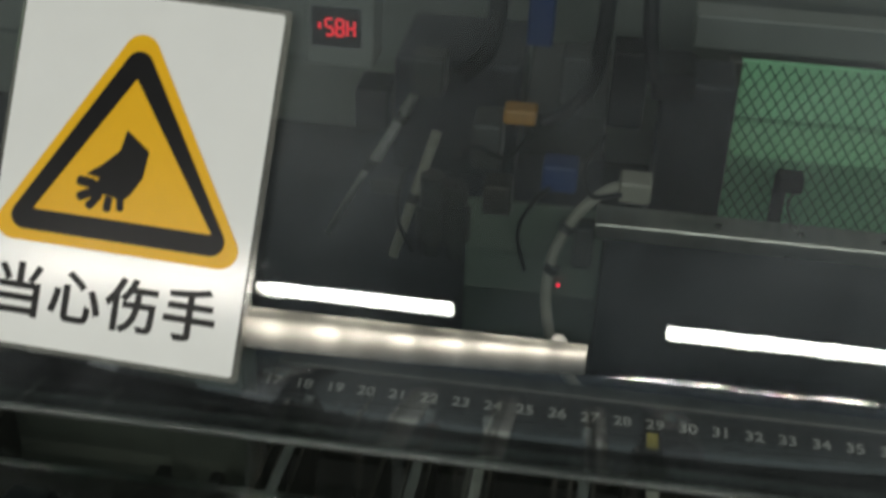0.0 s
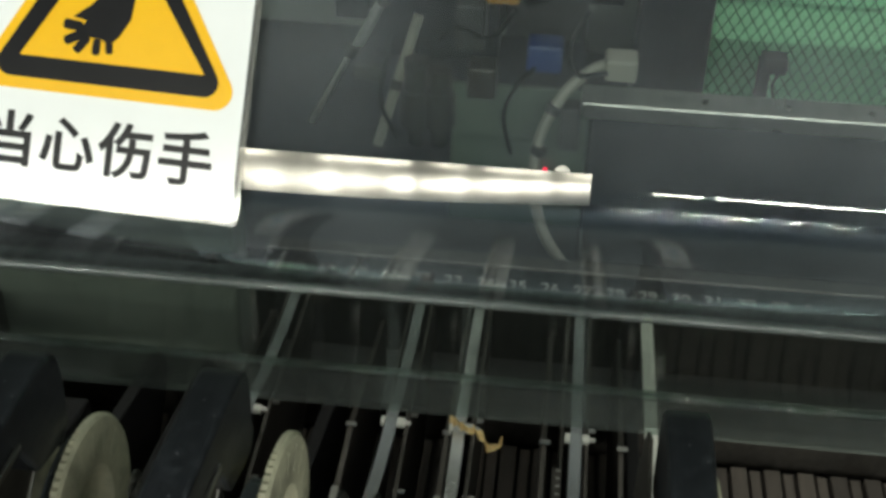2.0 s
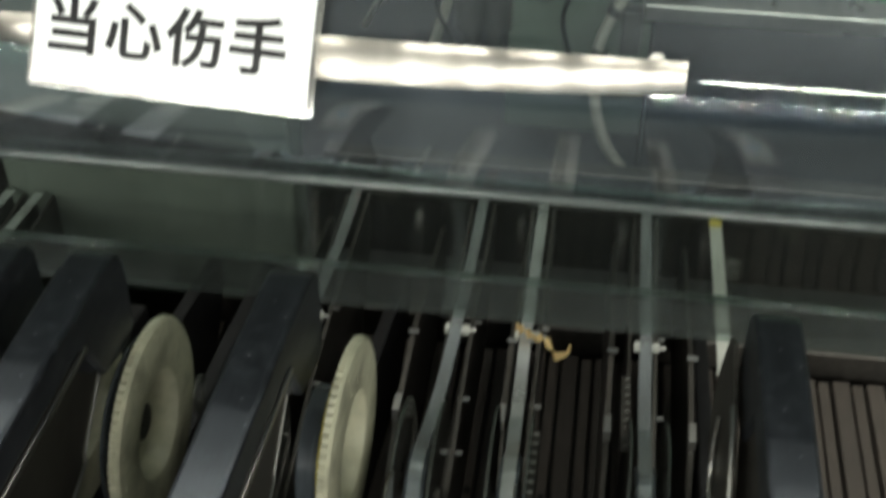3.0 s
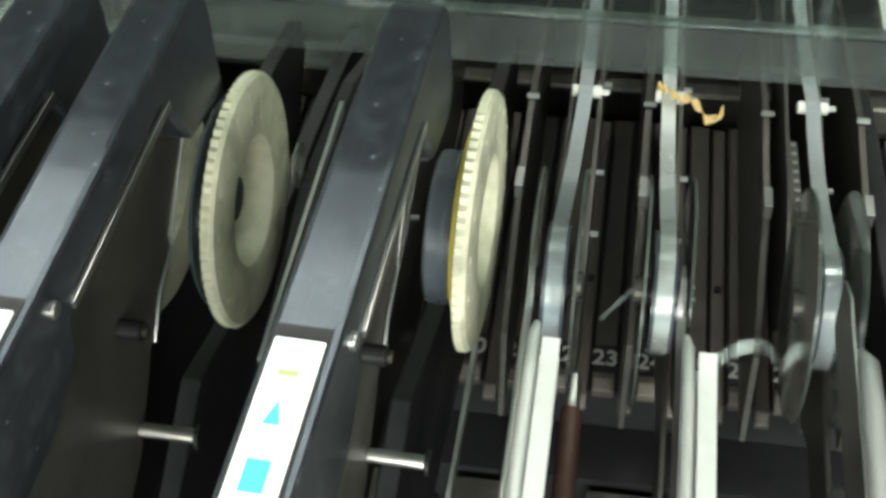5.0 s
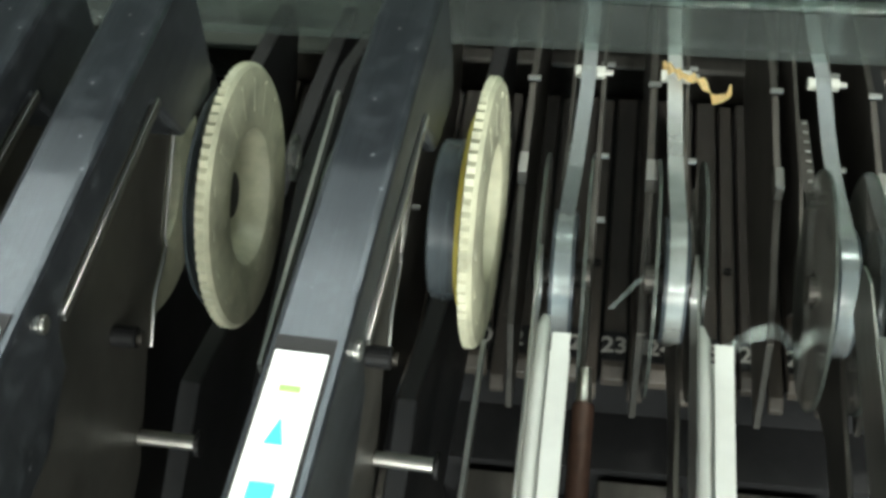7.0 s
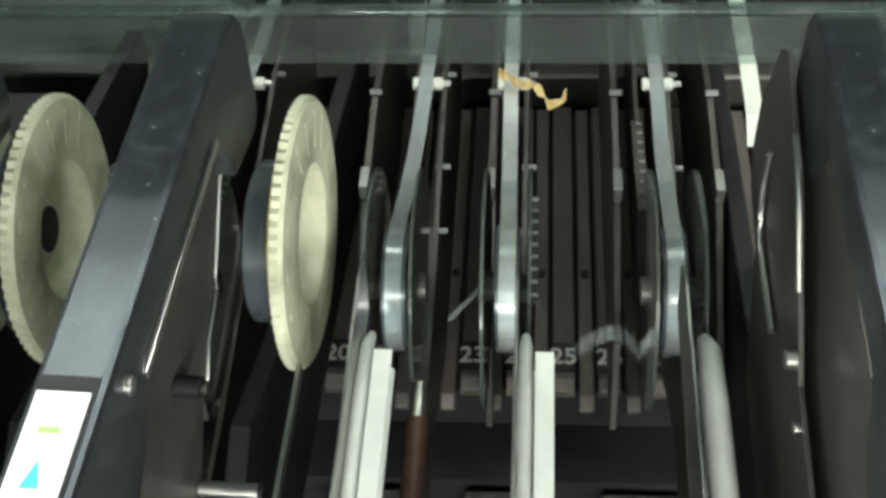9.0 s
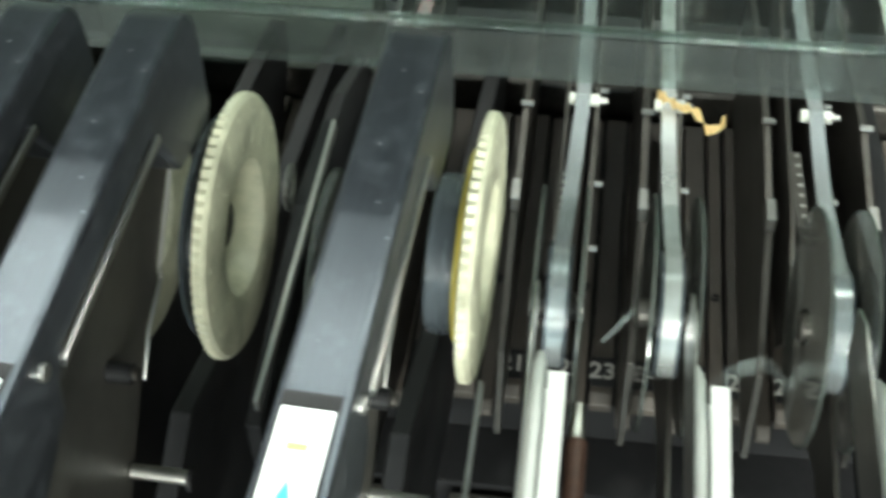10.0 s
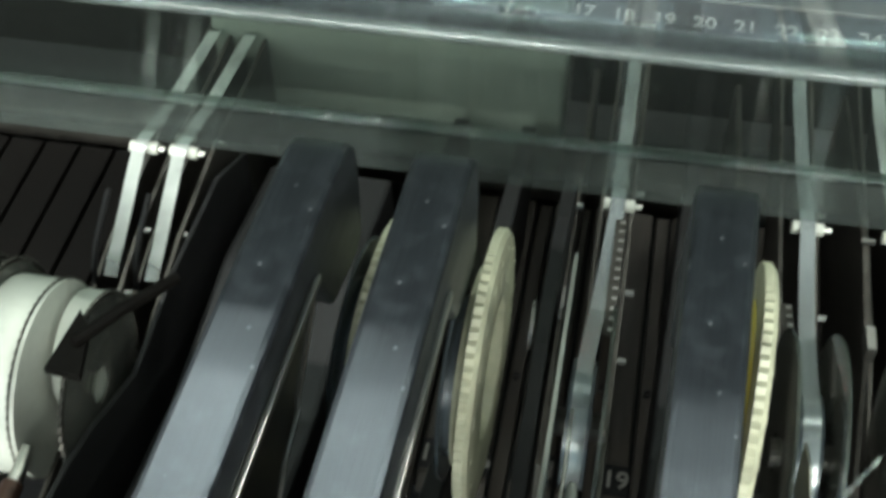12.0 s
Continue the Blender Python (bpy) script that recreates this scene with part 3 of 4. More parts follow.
    for dx, r, tooth in ((0.0, 0.0200, 0), (0.0, 0.0366, 0), (0.0003, WR, 1), (0.0026, WR, 1), (0.0038, WR - 0.0014, 0), (0.0044, 0.0320, 0), (0.0043, 0.0206, 0), (0.0038, 0.0196, 0), (-0.0030, 0.0168, 0), (-0.0042, 0.0150, 0), (-0.0042, 0.0085, 0), (-0.0020, 0.0078, 0), (-0.0020, 0.0060, 0), (-0.0052, 0.0060, 0), (-0.0052, 0.0160, 0), (-0.0036, 0.0180, 0), (0.0, 0.0192, 0)):
        x = wheel + dx
        loops.append([bm.verts.new((x, WY + (r - (0.0009 if tooth and i % 2 else 0)) * math.cos(math.tau * i / seg), WZ + (r - (0.0009 if tooth and i % 2 else 0)) * math.sin(math.tau * i / seg))) for i in range(seg)])
    for a, b in zip(loops, loops[1:] + loops[:1]):
        for i in range(seg):
            j = (i + 1) % seg
            bm.faces.new((a[i], a[j], b[j], b[i]))
    gear = part("take_up_wheel", bm, M_CREAM, t, "stained cream toothed plastic wheel", smooth=True)
    part("wheel_axle", rod(0.0006, wheel - 0.0036, WY, WZ, 0.0055), M_BLACK, gear)
    for k in range(18):
        a0 = math.tau * k / 18
        fresh = bmesh.new()
        vs = []
        for rr, aa, h in ((0.0243, a0, 0.00415), (0.0340, a0 + 0.02, 0.00390), (0.0340, a0 + 0.24, 0.00440), (0.0243, a0 + 0.22, 0.00448)):
            vs.append(fresh.verts.new((wheel + h, WY + rr * math.cos(aa), WZ + rr * math.sin(aa))))
        base = [fresh.verts.new((wheel + 0.0036, v.co.y, v.co.z)) for v in vs]
        fresh.faces.new(vs)
        fresh.faces.new(base[::-1])
        for i in range(4):
            fresh.faces.new((vs[i], vs[(i + 1) % 4], base[(i + 1) % 4], base[i]))
        part("vane", fresh, M_CREAM, gear)
    part("wheel_slot", lathe([(wheel - 0.0030, 0.0002), (wheel - 0.0030, 0.0066), (wheel - 0.0016, 0.0066), (wheel - 0.0016, 0.0002)], WY, WZ, 24, closed=False), M_BLACK, gear)
    return t


arm_feeder(-0.1500, 0.0112, -1.9)
arm_feeder(-0.1202, 0.0094, -1.3)
arm_feeder(-0.0552, 0.0140, -2.2, M_YELLOW)
arm_feeder(0.0950, 0.0120, 0.0, M_YELLOW)


# ---- slim feeders with a clear take-up reel ----
RY, RZ = 0.598, 0.984


def slim_feeder(x, tape_in, white=False, reel=True, rail=True, end_y=0.803, rx=0.0, milky=False, paper=True):
    """A slim feeder: plate, roller, tape, clear reel and white guide rail. tape_in: where the tape meets the roller."""
    t = thing("slim_feeder", "slim steel tape feeder with clear reel and white guide rail" if not white else "slim steel tape feeder with white tape on its reel", "feeder", x=x, group="slim tape feeders")
    dx = tape_in - x
    tape_mat = M_MILKTAPE if white or milky else M_TAPE
    part("frame", side_plate([(0.44, 0.955), (0.56, 0.955), (0.62, 0.962), (0.66, 0.972), (0.705, 0.976), (0.75, 0.972), (0.80, 0.972), (0.80, 0.950), (0.76, 0.904), (0.63, 0.903), (0.58, 0.93), (0.44, 0.925)], dx + 0.0045, dx + 0.0062, 0.0003), M_DARKSTEEL, t, "dark steel frame plate")
    part("guide", side_plate([(0.615, 0.955), (0.66, 0.9685), (0.74, 0.9705), (0.80, 0.9705), (0.80, 0.955), (0.70, 0.93), (0.63, 0.93)], dx - 0.0062, dx - 0.0048, 0.0003), M_DARKSTEEL, t)
    part("roller", rod(dx - 0.0048, dx + 0.0058, 0.690, 0.986, 0.0023), M_WHITETAPE, t, "white plastic roller", smooth=True)
    part("roller_pin", rod(dx + 0.0058, dx + 0.0085, 0.690, 0.986, 0.0012), M_STEEL, t)
    for py, pz in ((0.708, 0.9745), (0.664, 0.9705), (0.640, 0.9635)):
        part("pin", rod(dx + 0.0040, dx + 0.0092, py, pz, 0.0011, 10), M_STEEL, t)
    # tape: from under the cover, over the roller, onto the reel
    r = 0.0205 if not white else 0.0305
    line = [(dx, end_y, 0.9755), (dx, 0.76, 0.977), (dx, 0.715, 0.983), (dx, 0.6915, 0.9890), (dx, 0.684, 0.9885)]
    if white:
        line = line[:3] + [(dx, 0.6915, 0.9890), (dx, 0.6855, 0.9882), (dx, 0.678, 0.9845), (dx, 0.668, 0.979), (dx + 0.0003, 0.657, 0.974), (dx + 0.0006, 0.648, 0.9705), (dx + 0.0008, 0.643, 0.968)]
    aim = math.radians(62)
    start = Vector((0, RY + r * math.cos(aim), RZ + r * math.sin(aim)))
    sag = 0.004 if not white else 0.016
    for k in range(1, 8 if not white else 1):
        s = k / 8
        line.append((dx * (1 - s), 0.684 + (start.y - 0.684) * s, 0.9885 + (start.z - 0.9885) * s - sag * math.sin(math.pi * s)))
    for k in range(0, 21 if not white else 0):
        a = aim + math.radians(150) * k / 20
        line.append((0, RY + r * math.cos(a), RZ + r * math.sin(a)))
    part("tape", ribbon(line, 0.0050, crown=0.0003), tape_mat, t, "white tape" if white else "translucent cover tape", smooth=True)
    if reel:
        for fx in (-0.0072, 0.0062):
            f = part("flange", lathe([(fx, 0.006), (fx, 0.0365), (fx + 0.0004, 0.037), (fx + 0.001, 0.0365), (fx + 0.001, 0.006)], RY, RZ, 56), M_CLEAR, t, "clear plastic reel flange", smooth=True)
            # ring added to give the clear flange its bright edge highlight
            part("rim", lathe([(fx, 0.0360), (fx, 0.0369), (fx + 0.0010, 0.0369), (fx + 0.0010, 0.0360)], RY, RZ, 56), M_BEAD, f)
        part("core", lathe([(-0.0036, 0.006), (-0.0036, r - 0.001), (0.0036, r - 0.001), (0.0036, 0.006)], RY, RZ, 40), M_WHITETAPE if white else M_ROLL, t, smooth=True)
        part("axle", rod(-0.009, 0.0085, RY, RZ, 0.0045), M_DARKSTEEL, t)
    if rail:
        part("rail_wall", side_plate([(0.30, 1.022), (0.566, 1.027), (0.576, 1.022), (0.572, 1.006), (0.30, 1.004)], rx - 0.0058, rx - 0.0050, 0.0002), M_STEEL, t, "bright steel rail wall")
        part("rail_floor", box(rx - 0.0050, rx + 0.0046, 0.30, 0.5475, 1.0095, 1.0115, 0.0004), M_WHITE, t, "white guide rail")
        if paper:
            part("paper_strip", box(rx - 0.0004, rx + 0.0045, 0.30, 0.5485, 1.0175, 1.0182), M_WHITE, t, "white carrier paper strip")
        bx, br = (rx - 0.0030, 0.0022) if paper else (rx + 0.0008, 0.0036)
        bm = sweep([(bx, 0.30, 1.0150), (bx, 0.535, 1.0150), (bx, 0.553, 1.0135), (bx, 0.561, 1.0080)], [br, br, br * 0.9, br * 0.55], 12)
        part("rail_bead", bm, M_WHITE, t, "cream plastic bead", smooth=True)
    return t


slim_feeder(-0.0175, -0.0150)
slim_feeder(0.0160, 0.0150, rx=0.0090, milky=True)
slim_feeder(0.0650, 0.0655, rx=0.0045, paper=False)
slim_feeder(-0.0825, -0.0790, rx=0.0038)
slim_feeder(-0.2520, -0.2510, white=True, end_y=0.772, reel=False, rx=0.0070)
slim_feeder(-0.2365, -0.2360, white=True, end_y=0.772, reel=False, rail=False)


def white_reel():
    t = thing("tape_reel", "white tape reel between toothed clear flanges", "reel")
    cy, cz = 0.592, 0.977
    part("roll", lathe([(-0.2625, 0.006), (-0.2625, 0.0315), (-0.2485, 0.0315), (-0.2485, 0.006)], cy, cz, 64), M_WHITETAPE, t, "white wound tape", smooth=True)

    def toothed(x0, x1, r, name, m, inner=0.006, parent=None):
        bm = bmesh.new()
        n = 120
        loops = [[bm.verts.new((x, cy + rr * math.cos(math.tau * i / n), cz + rr * math.sin(math.tau * i / n))) for i in range(n) for rr in [rad - (0.0009 if i % 2 and rad > 0.02 else 0)]] for x, rad in ((x0, inner), (x0, r), (x1, r), (x1, inner))]
        for a, b in zip(loops, loops[1:] + loops[:1]):
            for i in range(n):
                j = (i + 1) % n
                bm.faces.new((a[i], a[j], b[j], b[i]))
        return part(name, bm, m, parent or t, smooth=True)

    flange = toothed(-0.2725, -0.2717, 0.0365, "flange", M_CLEAR)
    toothed(-0.2727, -0.2715, 0.0368, "rim", M_DARKSTEEL, 0.0355, flange)
    flange = toothed(-0.2645, -0.2637, 0.0365, "flange", M_CLEAR)
    toothed(-0.2647, -0.2635, 0.0368, "rim", M_DARKSTEEL, 0.0355, flange)
    toothed(-0.2482, -0.2476, 0.0325, "toothed_rim", M_DARKSTEEL)
    part("face", lathe([(-0.2475, 0.006), (-0.2475, 0.0316), (-0.2462, 0.0316), (-0.2462, 0.006)], cy, cz, 64), M_WHITETAPE, t, "pale side face")
    part("axle", rod(-0.2740, -0.2400, cy, cz, 0.005), M_DARKSTEEL, t)
    flange = toothed(-0.2330, -0.2322, 0.0300, "flange", M_CLEAR)
    toothed(-0.2332, -0.2320, 0.0303, "rim", M_DARKSTEEL, 0.0290, flange)
    part("small_roll", lathe([(-0.2445, 0.006), (-0.2445, 0.020), (-0.2335, 0.020), (-0.2335, 0.006)], cy + 0.012, cz, 48), M_WHITETAPE, t, smooth=True)


white_reel()


def perforated_strip(x, y0, z0, y1, z1, holes=9):
    """A short length of carrier tape; pale blocks along one edge stand for its lit holes."""
    t = thing("carrier_tape", "dark carrier tape with pale blocks for its lit sprocket holes", "tape")
    part("strip", ribbon([(x, y0, z0 - 0.0006), (x, (y0 + y1) / 2, (z0 + z1) / 2 - 0.0006), (x, y1, z1 - 0.0006)], 0.0036, 0.0003), M_DARKSTEEL, t)
    dot = box(-0.0009, 0.0009, -0.0006, 0.0006, -0.0001, 0.0002)
    first = part("tooth", dot, M_STEEL, t)
    for i in range(holes):
        s = (i + 0.5) / holes
        ob = first if i == 0 else new("tooth", first.data)
        ob.parent = t
        ob.location = (x + 0.0006, y0 + (y1 - y0) * s, z0 + (z1 - z0) * s)


perforated_strip(0.0235, 0.640, 0.982, 0.580, 1.000)
perforated_strip(-0.0195, 0.665, 0.975, 0.640, 0.982, 5)
perforated_strip(0.0580, 0.672, 0.986, 0.625, 0.992, 9)
perforated_strip(-0.0770, 0.680, 0.990, 0.625, 0.995, 12)


def scraps():
    t = thing("paper_scrap", "torn tan paper scrap lying on the tape", "scrap")
    line = curve_points([(0.0105, 0.6880, 0.9925), (0.0135, 0.6862, 0.9925), (0.0185, 0.6838, 0.9915), (0.0235, 0.6835, 0.9905), (0.0290, 0.6770, 0.9880), (0.0345, 0.6805, 0.9895)], 6)
    bm = bmesh.new()
    rows = []
    for i, p in enumerate(line):
        w = 0.0016 + 0.0012 * math.sin(i * 0.9) ** 2
        rows.append([bm.verts.new(p + Vector((0.0004 * math.sin(i), s * w, 0.0009 * math.sin(i * 1.3 + s)))) for s in (-1, 0, 1)])
    for a, b in zip(rows, rows[1:]):
        bm.faces.new((a[0], a[1], b[1], b[0]))
        bm.faces.new((a[1], a[2], b[2], b[1]))
    bmesh.ops.solidify(bm, geom=bm.faces[:], thickness=0.0003)
    part("paper", bm, M_TAN, t)
    t = thing("loose_film", "loose clear film strip curling between two feeders", "film strip")
    part("film", ribbon(curve_points([(0.0125, 0.6125, 0.976), (0.0046, 0.6025, 0.975), (-0.0024, 0.593, 0.974)], 5), 0.0018), M_FILM, t)
    t = thing("loose_film", "loose clear film strip curling beside a clear reel", "film strip")
    pts = curve_points([(0.034, 0.594, 0.953), (0.0400, 0.5985, 0.955), (0.0465, 0.6026, 0.9555), (0.0515, 0.6035, 0.9555), (0.0565, 0.598, 0.955), (0.0625, 0.588, 0.954)], 6)
    bm = bmesh.new()
    rows = [[bm.verts.new(Vector(p) + Vector((0, s * 0.0030, 0.0004 * s))) for s in (-1, 1)] for p in pts]
    for a, b in zip(rows, rows[1:]):
        bm.faces.new((a[0], a[1], b[1], b[0]))
    bmesh.ops.solidify(bm, geom=bm.faces[:], thickness=0.0002)
    part("film", bm, M_FILM, t)


scraps()


def feeder_blade(x, y0=0.60, y1=0.72, top=0.972):
    t = thing("bare_feeder", "narrow bare steel feeder standing in its slot", "feeder")
    part("blade", side_plate([(y0, 0.904), (y0 + 0.01, 0.94), (0.655, top - 0.004), (0.70, top), (y1, top - 0.003), (0.80, 0.955), (0.80, 0.904)], x - 0.0012, x + 0.0012, 0.0003), M_DARKSTEEL, t)
    part("cap", box(x - 0.0016, x + 0.0016, 0.652, 0.662, top - 0.006, top + 0.0005, 0.0004), M_STEEL, t)
    part("pin", rod(x - 0.002, x + 0.0028, 0.70, top + 0.001, 0.0012, 10), M_STEEL, t)


for bx in (0.0085, 0.0520, -0.0355, -0.0940, 0.0865):
    feeder_blade(bx)


def guide_rod(x, y0, z0, y1, z1):
    t = thing("slim_rail", "thin bright steel rail edge beside the wheel", "rail")
    part("rail_plate", side_plate([(y0, z0), (y1, z1), (y1, z1 - 0.004), (y0, z0 - 0.004)], x - 0.0006, x + 0.0006, 0.0001), M_STEEL, t)


guide_rod(-0.0345, 0.40, 1.040, 0.535, 1.030)
guide_rod(-0.0890, 0.52, 1.033, 0.625, 1.030)


def rusty_rod(x):
    t = thing("tension_rod", "brown oxidised tension rod under a guide rail", "rod")
    part("rod", sweep([(x, 0.40, 0.985), (x, 0.548, 0.985)], 0.0032, 14), M_BROWN, t, smooth=True)
    part("rod_tip", sweep([(x, 0.548, 0.985), (x, 0.553, 0.985), (x, 0.560, 0.987)], [0.0024, 0.0022, 0.0016], 12), M_STEEL, t, smooth=True)


for rx in (-0.0085, -0.2412):
    rusty_rod(rx)


def claw():
    t = thing("feeder_claw", "dark steel feeder claw with two slim legs", "feeder part")
    part("plate", side_plate([(0.598, 1.079), (0.609, 1.052), (0.609, 1.035), (0.603, 1.025), (0.583, 1.020), (0.565, 0.985), (0.44, 0.97), (0.44, 1.03), (0.52, 1.045), (0.5512, 1.070), (0.5885, 1.0845)], 0.0845, 0.0858, 0.0002), M_DARKSTEEL, t)
    for pts in ([(0.083, 0.562, 1.0838), (0.083, 0.550, 1.0799), (0.083, 0.5311, 1.0652)], [(0.083, 0.582, 1.058), (0.083, 0.5814, 1.0453), (0.083, 0.5737, 1.0341), (0.083, 0.5451, 1.0326)]):
        part("leg", sweep(curve_points(pts, 5), 0.0009, 8), M_STEEL, t, smooth=True)
    part("bolt", rod(0.0815, 0.0845, 0.5254, 1.0561 - 0.008, 0.0026), M_STEEL, t)
    part("screw", rod(0.0830, 0.0845, 0.512, 1.040, 0.0016), M_STEEL, t)
    b = thing("white_tape_end", "short white tape end on a roller", "tape")
    part("tape", ribbon([(0.0980, 0.664, 0.981), (0.0980, 0.674, 0.986), (0.0980, 0.70, 0.987), (0.0980, 0.80, 0.979)], 0.0058), M_WHITETAPE, b)
    part("mark", box(0.0952, 0.1008, 0.783, 0.799, 0.9800, 0.9806), M_YELLOW, b)


claw()


def lever():
    t = thing("black_lever", "black plastic peel lever across the white reel", "lever")
    bm = bmesh.new()
    pts = [(-0.2352, 0.572), (-0.2240, 0.571), (-0.2275, 0.588), (-0.2329, 0.595)]
    low, top = [bm.verts.new((x, y, 1.008)) for x, y in pts], [bm.verts.new((x, y, 1.0105)) for x, y in pts]
    bm.faces.new(low[::-1])
    bm.faces.new(top)
    for i in range(4):
        bm.faces.new((low[i], low[(i + 1) % 4], top[(i + 1) % 4], top[i]))
    part("paddle", bm, M_SHADEBLACK, t)
    part("bar", sweep([(-0.2300, 0.582, 1.011), (-0.2200, 0.597, 1.011), (-0.2090, 0.613, 1.009)], 0.0020, 10), M_SHADEBLACK, t, smooth=True)
    for x in (-0.2565, -0.2415):
        part("hook", sweep(curve_points([(x, 0.668, 0.985), (x, 0.650, 0.975), (x, 0.643, 0.962), (x, 0.650, 0.952)], 4), 0.0011, 8), M_BLACK, t, smooth=True)
    c = thing("dark_casting", "dark painted feeder casting under the reel", "feeder part")
    part("casting", side_plate([(0.44, 0.985), (0.50, 0.990), (0.545, 0.972), (0.60, 0.962), (0.66, 0.966), (0.72, 0.955), (0.72, 0.905), (0.44, 0.905)], -0.2150, -0.1660, 0.002), M_BLACK, c)
    part("web", side_plate([(0.44, 1.030), (0.495, 1.024), (0.507, 1.016), (0.530, 0.996), (0.552, 0.993), (0.568, 0.988), (0.600, 0.974), (0.640, 0.978), (0.69, 0.975), (0.72, 0.96), (0.72, 0.90), (0.44, 0.90)], -0.2260, -0.2240, 0.0006), M_BLACK, c, "dark web plate with a thin bright rim")


lever()


def coil_spring():
    t = thing("coil_spring", "small steel coil spring beside the white reel", "spring")
    turns, line = 9, []
    for i in range(turns * 10 + 1):
        a = math.tau * i / 10
        s = i / (turns * 10)
        line.append((-0.2555 + 0.0022 * math.cos(a), 0.552 - 0.014 * s, 1.004 + 0.0022 * math.sin(a)))
    part("coil", sweep(line, 0.0004, 6), M_STEEL, t, smooth=True)
    part("core_rod", sweep([(-0.2555, 0.556, 1.004), (-0.2555, 0.520, 1.002)], 0.0010, 8), M_BROWN, t, smooth=True)


coil_spring()


# ---- inside of the machine, seen through the cover ----
def back_of_machine():
    t = thing("rear_enclosure", "pale grey painted inner wall of the machine", "panel")
    part("wall_panel", box(-0.9, 0.9, 1.30, 1.32, 0.87, 1.42), M_GREYWALL, t)
    part("beam", box(0.12, 0.9, 1.205, 1.235, 1.022, 1.048, 0.002), M_GREYWALL, t)
    part("shelf", box(-0.9, 0.065, 0.95, 1.29, 0.87, 0.885), M_DARKPANEL, t)
    r = thing("cross_rail", "aluminium edge rail above a dark front panel", "rail")
    part("rail_edge", box(0.060, 0.60, 0.975, 1.00, 0.985, 0.996, 0.001), M_STEEL, r)
    part("panel_front", box(0.068, 0.60, 0.985, 0.997, 0.872, 0.984), M_DARKPANEL, r, "dark panel")
    for x in (0.135, 0.185, 0.235, 0.29):
        part("rail_screw", rod(-0.001, 0.001, 0, 0, 0.0022, 10), M_DARKSTEEL, r).matrix_basis = pose(x, 0.986, 0.9965, 0, 90, 0)
    g = thing("green_mesh_window", "bright green sheet behind a dark diamond mesh", "window")
    part("sheet", box(0.155, 0.70, 1.20, 1.204, 0.875, 1.018), M_GREEN, g, "green sheet")
    bm = bmesh.new()
    step = 0.0098
    for k in range(-18, 62):
        for s in (1, -1):
            x0 = 0.155 + k * step * 0.93
            pts = []
            z0, z1 = 0.876, 1.017
            dxz = (z1 - z0) * 0.62
            a, b = Vector((x0, 1.196 - 0.0006 * s, z0)), Vector((x0 + s * dxz, 1.196 - 0.0006 * s, z1))
            lo, hi = 0.158, 0.70
            d = b - a
            if d.x != 0:
                ts = sorted(((lo - a.x) / d.x, (hi - a.x) / d.x))
                t0, t1 = max(0, ts[0]), min(1, ts[1])
                if t1 - t0 > 0.02:
                    sweep([a + d * t0, a + d * t1], 0.0005, 4, bm)
    part("wire_mesh", bm, M_WIRE, g, "dark diamond wire mesh")
    part("frame", box(0.146, 0.1565, 1.185, 1.204, 0.875, 1.022, 0.001), M_DARKSTEEL, g)
    s = thing("sensor", "small black sensor on a bracket before the mesh", "sensor")
    part("post", box(0.1925, 0.2020, 1.165, 1.175, 0.873, 0.940, 0.0015), M_SHADEBLACK, s)
    part("head", box(0.1935, 0.2130, 1.160, 1.176, 0.930, 0.944, 0.002), M_SHADEBLACK, s)
    part("cable", sweep(curve_points([(0.2075, 1.165, 0.932), (0.2045, 1.163, 0.918), (0.210, 1.165, 0.902), (0.2145, 1.165, 0.880)], 5), 0.0010, 6), M_SHADEBLACK, s, smooth=True)
    c = thing("dark_column", "dark grey machine column beside the mesh window", "column")
    part("column", box(0.098, 0.150, 1.13, 1.18, 0.873, 1.025, 0.003), M_DARKPANEL, c)
    part("cap", box(0.090, 0.120, 1.125, 1.170, 1.012, 1.034, 0.003), M_BLACK, c)
    d = thing("pressure_display", "grey digital gauge with glowing red digits", "display")
    d.location = (-0.1055, 1.0, 1.093)
    part("case", box(-0.0215, 0.0215, 0, 0.03, -0.020, 0.030, 0.002), M_GREYWALL, d)
    part("screen", box(-0.0165, 0.0135, -0.0012, -0.0002, -0.006, 0.0185), M_BLACK, d)
    segs = {"a": (0, 1, 0), "b": (1, 0.5, 1), "c": (1, -0.5, 1), "d": (0, -1, 0), "e": (-1, -0.5, 1), "f": (-1, 0.5, 1), "g": (0, 0, 0)}
    for cx, on in ((-0.0055, "afgcd"), (0.0010, "abcdefg"), (0.0078, "fgbce")):
        bm = None
        for k in on:
            sx, sz, up = segs[k]
            px, pz = cx + sx * 0.0022, 0.0065 + sz * 0.0052
            wx, wz = (0.0008, 0.0022) if up else (0.0019, 0.0008)
            bm = box(px - wx, px + wx, -0.0022, -0.0014, pz - wz, pz + wz, 0, bm)
        part("digit", bm, M_RED, d, "glowing red digit")
    part("dash", box(-0.0125, -0.0105, -0.0022, -0.0014, 0.005, 0.009), M_RED, d)


back_of_machine()


